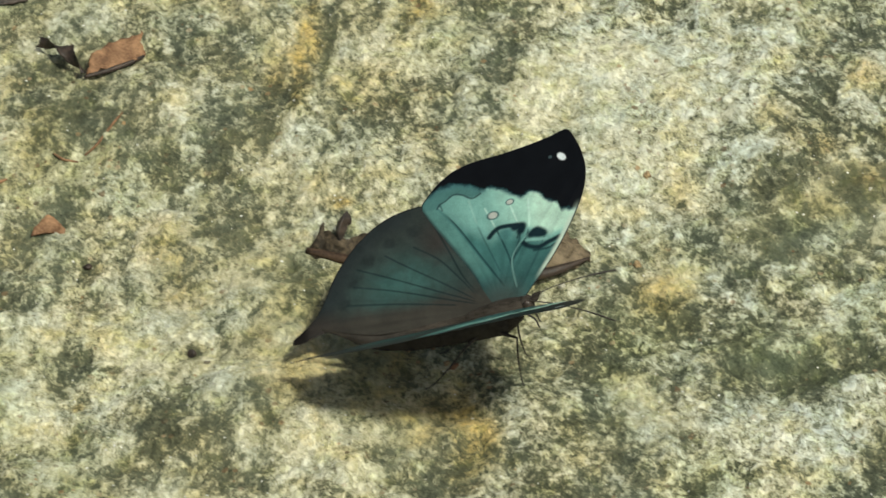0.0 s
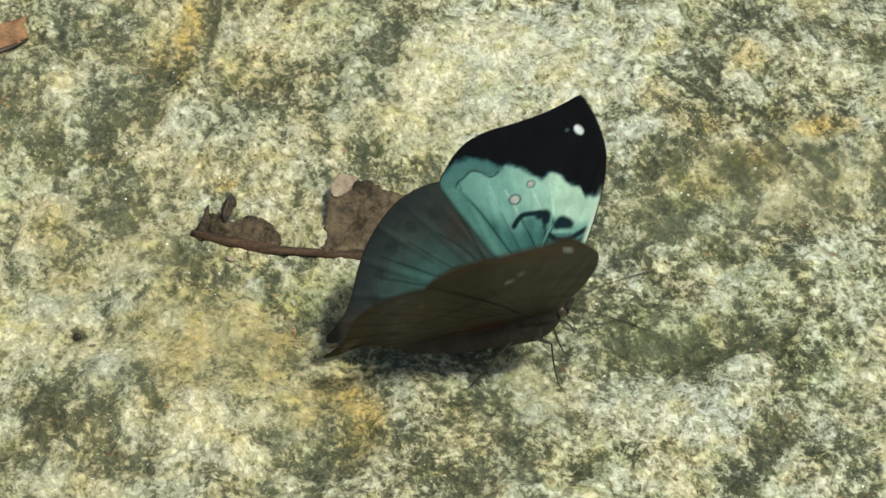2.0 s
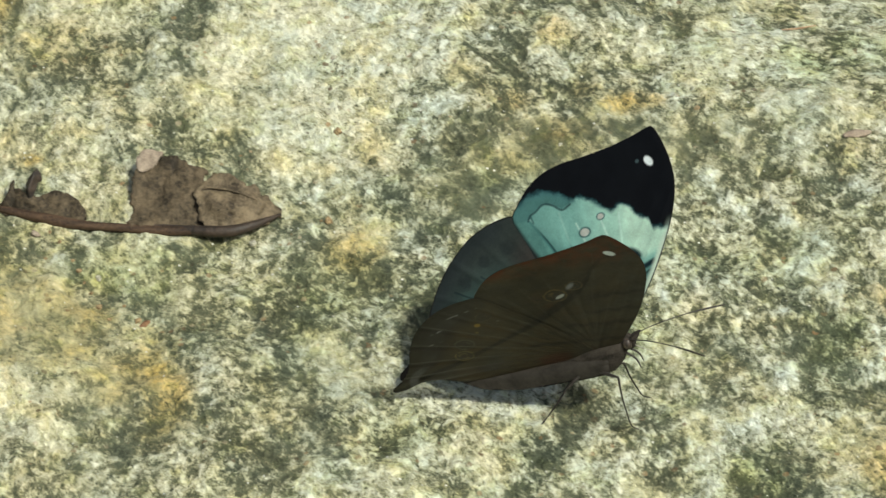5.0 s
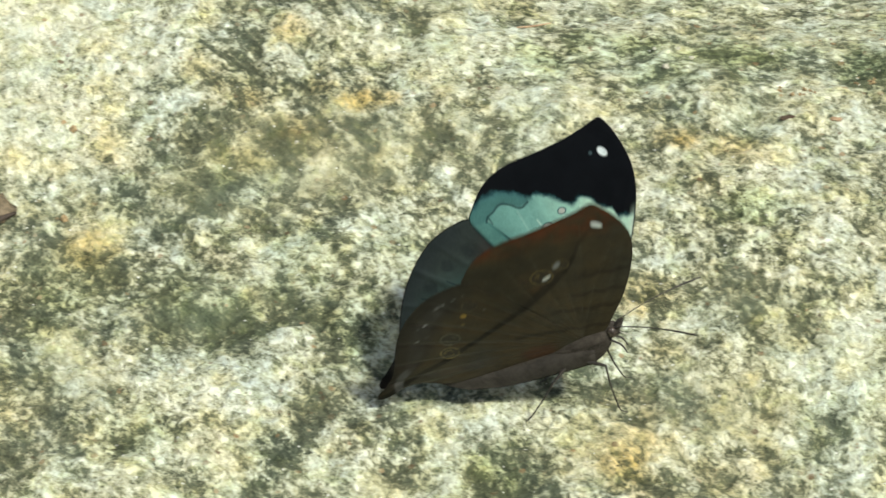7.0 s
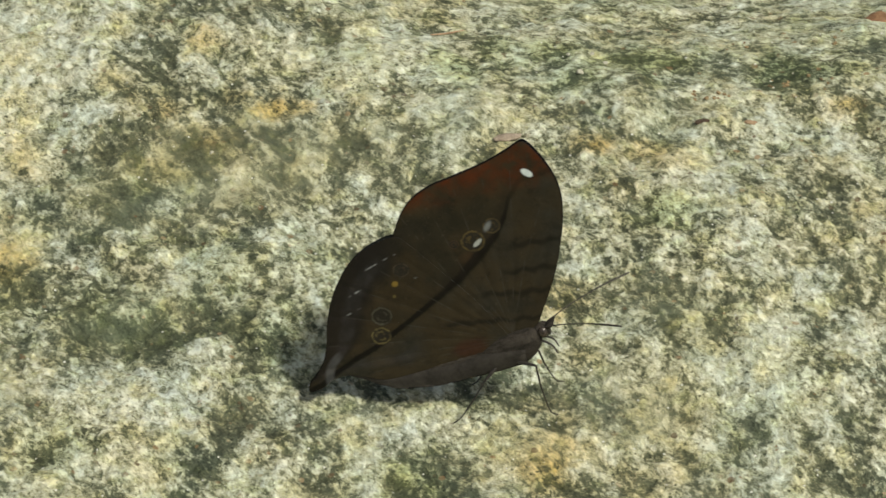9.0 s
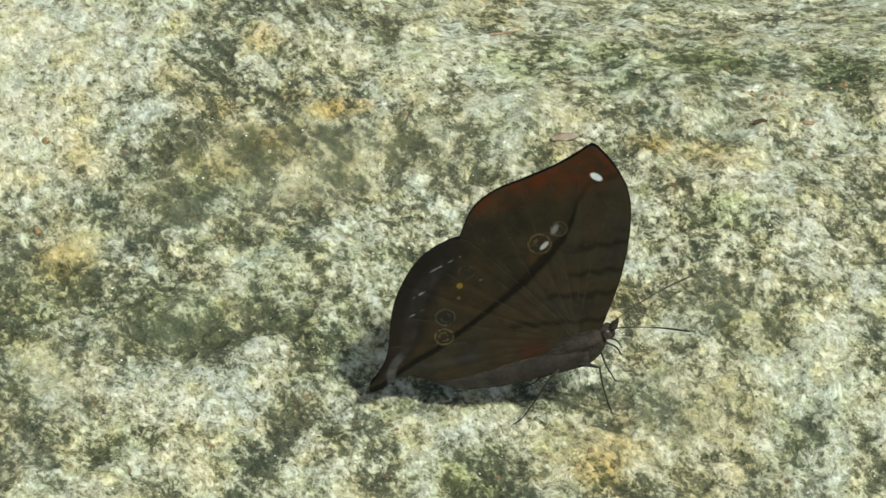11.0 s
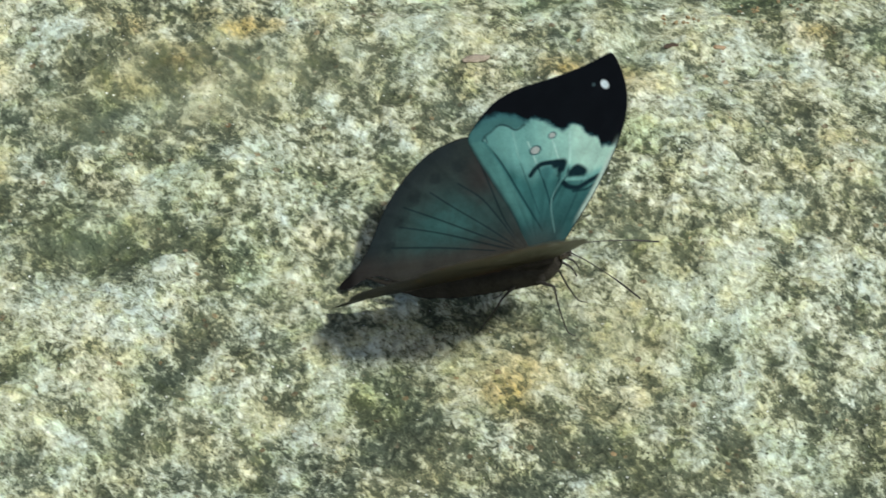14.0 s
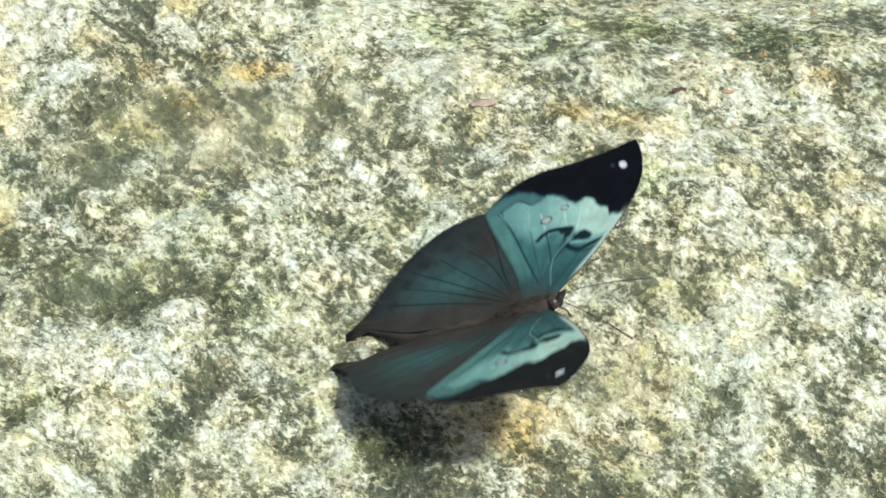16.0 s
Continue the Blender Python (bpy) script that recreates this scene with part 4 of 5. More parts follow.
def wing(name, outline, veins, side, fore, parent, label):
    """A thin two-faced wing hinged on the x axis. side: 1 for the left wing, whose under face looks to +y when closed."""
    n_round, n_ring = 420, 120
    rim_pts = closed_curve(outline, n_round)
    centre = np.array((3.0, 24.0)) if fore else np.array((-17.0, 13.0))
    s = np.linspace(0, 1, n_ring + 1)[1:] ** 0.85
    uv = np.vstack([centre[None, :]] + [centre + (rim_pts - centre) * k for k in s])
    u, v = uv[:, 0], uv[:, 1]
    rim = np.concatenate([[12.0], *[np.linalg.norm(rim_pts - centre, axis=1) * (1 - k) for k in s]])
    vein = np.min([polyline(u, v, q) for q in veins], axis=0)
    camber = -0.00045 * ((u - (5 if fore else -17)) ** 2 + (v - (25 if fore else 14)) ** 2 ) + (0.07 if fore else 0.07 + 0.07 * smooth(-15, -24, u)) * smooth(1.1, 0.0, vein) * smooth(33, 22, v) + 0.13 * fbm(u, v, 0.11, 95, 2) - 0.13 + 0.05 * fbm(u, v, 0.25, 91, 2)
    lift = (0.15 if fore else 0.02) + 0.0 * u
    nv = len(u)
    pu, pv = (PLAN[0, 0] * u + PLAN[0, 1] * v + PLAN[0, 2]), (PLAN[1, 0] * u + PLAN[1, 1] * v + PLAN[1, 2])
    half = 0.012 + 0.055 * smooth(0.0, 1.2, rim)
    y_up, y_low = camber + lift + half, camber + lift - half
    cos = np.vstack([np.column_stack([pu, -side * y_up, pv]), np.column_stack([pu, -side * y_low, pv])]) * MM
    faces = []
    ring = lambda k, j: 1 + (k * n_round) + j % n_round
    for j in range(n_round):
        faces.append((0, ring(0, j), ring(0, j + 1)))
        for k in range(n_ring - 1):
            faces.append((ring(k, j), ring(k + 1, j), ring(k + 1, j + 1), ring(k, j + 1)))
    low = [tuple(nv + i for i in f[::-1]) for f in faces]
    band = [(ring(n_ring - 1, j), nv + ring(n_ring - 1, j), nv + ring(n_ring - 1, j + 1), ring(n_ring - 1, j + 1)) for j in range(n_round)]
    me = bpy.data.meshes.new(name)
    me.from_pydata(cos, [], faces + low + band)
    slots = np.array([0] * len(faces) + [1] * (len(low) + len(band)), dtype=np.int32)
    me.polygons.foreach_set("material_index", slots)
    me.polygons.foreach_set("use_smooth", np.ones(len(slots), dtype=bool))
    up = fore_upper(u, v, rim) if fore else hind_upper(u, v, rim)
    cols = np.vstack([up, leaf_under(u, v, rim, 1.0 if fore else 0.0)])
    at = me.attributes.new("scales", "FLOAT_COLOR", "POINT")
    at.data.foreach_set("color", np.column_stack([cols, np.ones(2 * nv)]).astype(np.float32).ravel())
    me.materials.append(DORSAL)
    me.materials.append(VENTRAL)
    bm = bmesh.new()
    bm.from_mesh(me)
    bmesh.ops.recalc_face_normals(bm, faces=bm.faces)
    bm.to_mesh(me)
    bm.free()
    ob = new(name, me)
    ob.parent = parent
    return tagged(ob, label)


def wing_fold(side, parent):
    """The inner edge of a hindwing, folded down along the abdomen."""
    top = [(-32.4, 5.0), (-29, 3.3), (-22, 0.9), (-12, 0.5), (-4, 0.5), (4, 0.8)]
    low = [(-31.8, 4.4), (-28.6, 2.2), (-25.5, -0.3), (-21, -2.4), (-12, -3.8), (2.6, -4.4)]
    rows = []
    for (a, b), (c, d), w in zip(top, low, (0.25, 0.35, 0.6, 0.95, 1.5, 2.0)):
        rows.append([(a * MM, side * 0.28 * MM, b * MM), ((a + c) / 2 * MM, side * w * MM, (b * 0.55 + d * 0.45) * MM), (c * MM, side * w * 0.85 * MM, d * MM)])
    bm = sheet(14, loft(rows, 40), 0.00008, 3.0 + side, 0.00012)
    return part("wing_fold", bm, FOLD, parent, "grey-brown inner wing fold beside the abdomen")


FOLD = mottled("wing_fold_scales", (0.017, 0.0148, 0.012), (0.043, 0.038, 0.031), 200, 0.75, 0.25, 0.0003)


def body_shape(stations, sides=20):
    """A furry, ringed body through stations (x, z, half width, half height) in mm."""
    bm = bmesh.new()
    st = spline(stations, 44)
    rings = []
    for i, (x, z, w, h) in enumerate(st):
        ring = []
        for k in np.linspace(0, 2 * math.pi, sides, endpoint=False):
            q = Vector((x, w * math.cos(k), z + h * math.sin(k)))
            q += noise.noise_vector(q * 2.3) * 0.16
            ring.append(bm.verts.new(q * MM))
        rings.append(ring)
    for r0, r1 in zip(rings, rings[1:]):
        for k in range(sides):
            bm.faces.new((r0[k], r0[(k + 1) % sides], r1[(k + 1) % sides], r1[k]))
    bm.faces.new(rings[0][::-1])
    bm.faces.new(rings[-1])
    bmesh.ops.recalc_face_normals(bm, faces=bm.faces)
    return bm


def build_butterfly():
    bf = thing("butterfly", "leaf-mimicking butterfly, blue-green above and dead-leaf brown below, on the rock", "butterfly", Matrix())
    part("thorax", body_shape([(-4.5, -1.4, 1.0, 2.4), (-1, -1.5, 1.5, 3.4), (3, -1.1, 1.9, 3.5), (5.8, -0.3, 1.7, 2.5), (7.0, 0.2, 1.2, 1.5)]), FUR, bf, "dark furry thorax")
    part("abdomen", body_shape([(-2.5, -1.0, 1.0, 1.9), (-8, -1.0, 0.9, 1.8), (-15, -0.9, 0.8, 1.5), (-20, -0.6, 0.5, 1.0), (-22.5, -0.4, 0.2, 0.3)]), FUR, bf, "brown furry abdomen")
    head = part("head", body_shape([(6.0, 0.4, 0.9, 1.1), (7.0, 0.6, 1.4, 1.5), (8.0, 0.5, 1.4, 1.4), (9.0, 0.2, 0.7, 0.8)]), FUR, bf, "small dark brown head")
    antennae = []
    for s in (1, -1):
        bm = bmesh.new()
        bmesh.ops.create_uvsphere(bm, u_segments=16, v_segments=12, radius=1.1 * MM, matrix=Matrix.Translation((7.8 * MM, s * 1.1 * MM, 0.6 * MM)) @ Matrix.Diagonal((0.9, 0.7, 1.05, 1)))
        part("eye", bm, EYE_GLOSS, head, "glossy dark compound eye")
        bm = tube(bmesh.new(), [Vector(q) * MM for q in ((8.2, s * 0.4, 0.6), (9.5, s * 0.45, 1.4), (10.7, s * 0.4, 2.2))], [0.0005, 0.0007, 0.0001], 8, 12)
        part("palp", bm, FUR, head, "short pointed furry palp")
        bm = tube(bmesh.new(), [Vector(q) * MM for q in ((0, 0, 0), (5.2, s * 3.0, 0.7), (11.2, s * 6.4, 0.7), (16.7, s * 9.5, 0.1))], [0.00014, 0.00011, 0.0001, 0.00011, 0.0002, 0.00015], 7, 36)
        antennae.append(part("antenna", bm, CHITIN, head, "thin dark clubbed antenna"))
        antennae[-1].location = Vector((8.2, s * 0.6, 1.3)) * MM
        bm = tube(bmesh.new(), [Vector(q) * MM for q in ((6.8, s * 0.9, -1.0), (8.4, s * 1.2, -2.6), (8.8, s * 1.3, -4.6))], [0.00026, 0.0002, 0.00012], 7, 12)
        part("foreleg", bm, CHITIN, bf, "short folded foreleg")
    bm = tube(bmesh.new(), [Vector(q) * MM for q in ((8.8, 0, -0.4), (10.4, -0.6, -1.2), (12.2, -0.9, -2.2))], [0.00009, 0.00007, 0.00003], 6, 12)
    part("proboscis", bm, PALE_HAIR, head, "thin pale proboscis tip")
    # feet stand on the level ground under the raised thorax
    to_body = (pose(0, 0, 0, 0, -18, 0) @ pose(0, 0, 0, -10, 0, 0)).inverted()
    for hip, knee, foot in (((0.5, -1.3, -3.4), (4.2, -2.6, -5.0), (7.6, -3.6)), ((-3.0, -1.2, -3.2), (-6.5, -2.6, -5.0), (-11.0, -4.0)),
                            ((0.5, 1.3, -3.4), (4.2, 3.0, -5.0), (8.6, 6.0)), ((-3.0, 1.2, -3.2), (-6.5, 3.0, -5.0), (-8.0, 7.0))):
        h, knee = Vector(hip), Vector(knee)
        f = to_body @ Vector((foot[0], foot[1], -15.6))
        fwd = Vector((1 if foot[0] > 0 else -1, 0, 0))
        ankle = knee.lerp(f, 0.78) + fwd * -0.4
        leg = part("leg", tube(bmesh.new(), [h * MM, h.lerp(knee, 0.5) * MM, knee * MM], [0.00034, 0.00036, 0.00022], 8, 14), CHITIN, bf, "thin dark leg")
        part("shin", tube(bmesh.new(), [knee * MM, (knee.lerp(ankle, 0.5) + fwd * -0.2) * MM, ankle * MM], [0.00022, 0.00018, 0.00014], 7, 12), CHITIN, leg)
        part("foot", tube(bmesh.new(), [ankle * MM, (ankle.lerp(f, 0.6)) * MM, (f + fwd * 1.0) * MM], [0.00014, 0.00012, 0.00009], 7, 12), CHITIN, leg)
    wings = {}
    for side in (1, -1):
        wings["hind", side] = wing("hindwing", HIND, HIND_VEINS, side, False, bf, "tailed hindwing, dusky teal above and brown below")
        wings["fore", side] = wing("forewing", FORE, FORE_VEINS, side, True, bf, "pointed forewing with pale blue band, black tip and white dot")
        wing_fold(side, bf)
    return bf, wings, antennae


BUTTERFLY, WINGS, ANTENNAE = build_butterfly()


# ---- litter on the rock ----
def place(x, y, lift=0.0, turn=0.0):
    return pose(x, y, rock_at(x, y) + lift, 0, 0, turn)


def curled_leaf():
    ob = thing("dead_leaf", "curled dark brown dead leaf with its stalk, lying on the rock", "leaf", place(-0.100, 0.0088, 0.0007))
    blade = [[(-0.0152, -0.0006, 0.0020), (-0.0157, 0.0048, 0.0022), (-0.0152, 0.0095, 0.0052), (-0.0138, 0.0140, 0.0076)],
             [(-0.0110, -0.0008, 0.0018), (-0.0108, 0.0055, 0.0030), (-0.0104, 0.0100, 0.0046), (-0.0100, 0.0150, 0.0078)],
             [(-0.0070, 0.0002, 0.0010), (-0.0066, 0.0048, 0.0040), (-0.0062, 0.0092, 0.0052), (-0.0060, 0.0136, 0.0074)],
             [(-0.0030, -0.0002, 0.0008), (-0.0030, 0.0040, 0.0030), (-0.0026, 0.0085, 0.0050), (-0.0026, 0.0125, 0.0070)],
             [(0.0006, -0.0008, 0.0006), (-0.0006, 0.0035, 0.0020), (-0.0012, 0.0075, 0.0046), (0.0002, 0.0118, 0.0060)]]
    part("blade", sheet(40, loft(blade, 56), 0.0003, 2.0, 0.0012, 0.5), DEAD_LEAF, ob, "crumpled dark brown leaf blade")
    tip = [[(0.0004, -0.0016, 0.0006), (-0.0018, 0.0034, 0.0038), (-0.0022, 0.0068, 0.0056), (0.0012, 0.0100, 0.0072)],
           [(0.0050, -0.0016, 0.0006), (0.0042, 0.0026, 0.0050), (0.0046, 0.0058, 0.0054), (0.0046, 0.0090, 0.0074)],
           [(0.0092, 0.0000, 0.0008), (0.0092, 0.0026, 0.0038), (0.0094, 0.0050, 0.0046), (0.0090, 0.0074, 0.0058)],
           [(0.0122, 0.0020, 0.0010), (0.0122, 0.0032, 0.0024), (0.0124, 0.0046, 0.0032), (0.0124, 0.0058, 0.0038)],
           [(0.0148, 0.0042, 0.0010), (0.0149, 0.0044, 0.0014), (0.0150, 0.0047, 0.0018), (0.0150, 0.0050, 0.0020)]]
    part("blade", sheet(30, loft(tip, 44), 0.0003, 9.0, 0.0012, 0.5), PALE_LEAF, ob, "folded pointed leaf tip")
    # added dark tube stands in for the shadow below the blade
    part("under_shade", tube(bmesh.new(), [(-0.013, 0.0006, 0.0012), (-0.004, -0.0008, 0.0012), (0.004, -0.0016, 0.0014), (0.0090, -0.0002, 0.0016), (0.0148, 0.0040, 0.0012)], [0.0005, 0.0008, 0.0012, 0.0012, 0.0009, 0.0003], 8, 30), DARK_LEAF, ob, "dark strip for the shade under the leaf's lower edge")
    part("stalk", tube(bmesh.new(), [(0.001, -0.001, 0.0010), (-0.008, -0.0012, 0.0012), (-0.018, -0.0002, 0.0012), (-0.028, 0.0012, 0.0012), (-0.0425, 0.0054, 0.0016)],
                       [0.0006, 0.0010, 0.0010, 0.0009, 0.0013, 0.0007], 9, 40), STALK, ob, "reddish brown leaf stalk")
    flap = [[(-0.0424, 0.0052, 0.0012), (-0.0420, 0.0064, 0.0022), (-0.0404, 0.0072, 0.0036), (-0.0388, 0.0078, 0.0050)],
            [(-0.0362, 0.0026, 0.0008), (-0.0362, 0.0042, 0.0022), (-0.0356, 0.0054, 0.0034), (-0.0350, 0.0066, 0.0042)],
            [(-0.0300, 0.0014, 0.0008), (-0.0300, 0.0034, 0.0026), (-0.0296, 0.0054, 0.0038), (-0.0290, 0.0070, 0.0046)],
            [(-0.0240, 0.0006, 0.0008), (-0.0242, 0.0020, 0.0018), (-0.0246, 0.0036, 0.0028), (-0.0258, 0.0054, 0.0038)]]
    part("flap", sheet(22, loft(flap, 36), 0.00028, 5.0, 0.0009, 0.6), DEAD_LEAF, ob, "curled brown stipule flap")
    curl = [[(-0.0364, 0.0058, 0.0034), (-0.0357, 0.0057, 0.0042), (-0.0350, 0.0060, 0.0036)], [(-0.0366, 0.0074, 0.0050), (-0.0356, 0.0071, 0.0062), (-0.0345, 0.0076, 0.0052)],
            [(-0.0360, 0.0092, 0.0064), (-0.0349, 0.0090, 0.0074), (-0.0338, 0.0092, 0.0062)], [(-0.0354, 0.0104, 0.0070), (-0.0346, 0.0106, 0.0076), (-0.0340, 0.0102, 0.0070)]]
    part("curl", sheet(14, loft(curl, 22), 0.0003, 6.0, 0.0007, 0.5), DARK_LEAF, ob, "blackened curled scrap of leaf")
    spike = [[(-0.0428, 0.0050, 0.0014), (-0.0416, 0.0054, 0.0026), (-0.0396, 0.0048, 0.0022)], [(-0.0408, 0.0068, 0.0036), (-0.0400, 0.0070, 0.0044), (-0.0388, 0.0066, 0.0038)],
             [(-0.0393, 0.0092, 0.0058), (-0.0391, 0.0093, 0.0060), (-0.0389, 0.0091, 0.0057)]]
    part("point", sheet(10, loft(spike, 16), 0.0003, 4.0, 0.0004, 0.5), DEAD_LEAF, ob, "pointed upright corner of the torn leaf")
    part("ridge", tube(bmesh.new(), [(-0.0006, 0.0062, 0.0064), (0.0030, 0.0062, 0.0061), (0.0065, 0.0055, 0.0056), (0.0102, 0.0045, 0.0045)], [0.00015, 0.00028, 0.00025, 0.00015], 7, 24), PALE_LEAF, ob, "pale worn fold of the leaf tip")
    flake = [[tuple(c + 0.72 * (a - c) for a, c in zip(p, (-0.0122, 0.0132, 0.0078))) for p in r] for r in [[(-0.0152, 0.0098, 0.0060), (-0.0152, 0.0122, 0.0072), (-0.0142, 0.0142, 0.0082)], [(-0.0122, 0.0108, 0.0058), (-0.0120, 0.0132, 0.0074), (-0.0115, 0.0156, 0.0088)],
             [(-0.0092, 0.0122, 0.0068), (-0.0090, 0.0138, 0.0078), (-0.0086, 0.0150, 0.0086)]]]
    part("lichen_patch", sheet(18, loft(flake, 20), 0.0003, 7.0, 0.0010, 0.5), PINK_FLAKE, ob, "pale pinkish lichen patch on the leaf")


def twisted_leaf():
    ob = thing("dead_leaf", "twisted dark dead leaf with a tan flake, on the rock", "leaf", place(-0.1955, 0.0700))
    path = spline([(-0.0116, 0.0090, 0.0016), (-0.0086, 0.0076, 0.0022), (-0.0052, 0.0058, 0.0024), (-0.0028, 0.0026, 0.0022), (-0.0004, -0.0006, 0.0010)], 46)
    ribbon = []
    for i, c in enumerate(path):
        k = i / 45
        turn, w = 0.5 + 5.2 * k, 0.0019 - 0.0008 * abs(2 * k - 0.9)
        arm = Vector((0.45 * math.cos(turn), 0.9 * math.cos(turn), math.sin(turn))) * w
        c = Vector(c) + Vector((0, 0, 0.0006))
        ribbon.append([c - arm, c + Vector((0.0003, -0.0004, 0.0004)), c + arm])
    part("curl", sheet(14, ribbon, 0.0002, 12.0, 0.0005, 0.7), DARK_LEAF, ob, "dark glossy twisted strip")
    tan = [[(-0.0002, -0.0012, 0.0014), (0.0006, 0.0012, 0.0030), (0.0016, 0.0034, 0.0040)], [(0.0050, 0.0010, 0.0018), (0.0050, 0.0036, 0.0034), (0.0054, 0.0062, 0.0044)],
           [(0.0094, 0.0034, 0.0018), (0.0092, 0.0056, 0.0032), (0.0092, 0.0088, 0.0042)], [(0.0116, 0.0056, 0.0016), (0.0114, 0.0074, 0.0026), (0.0108, 0.0104, 0.0050)]]
    part("flake", sheet(24, loft(tan, 36), 0.00028, 15.0, 0.0009, 0.45), TAN_LEAF, ob, "tan curled leaf flake")
    # shadow gap beneath the flake, modelled as an added dark tube
    part("edge", tube(bmesh.new(), [(-0.0002, -0.0016, 0.0012), (0.0050, 0.0006, 0.0014), (0.0090, 0.0028, 0.0016), (0.0117, 0.0052, 0.0016)], [0.0004, 0.0006, 0.0005, 0.0003], 7, 24), DARK_LEAF, ob, "dark strip for the shadow gap under the flake")


def flake_thing(label, x, y, sections, mat, seed, turn=0.0):
    ob = thing("leaf_fragment", label, "leaf", place(x, y, 0.0, turn), "leaf litter on the rock")
    part("blade", sheet(12, loft(sections, 16), 0.00025, seed, 0.0005), mat, ob)


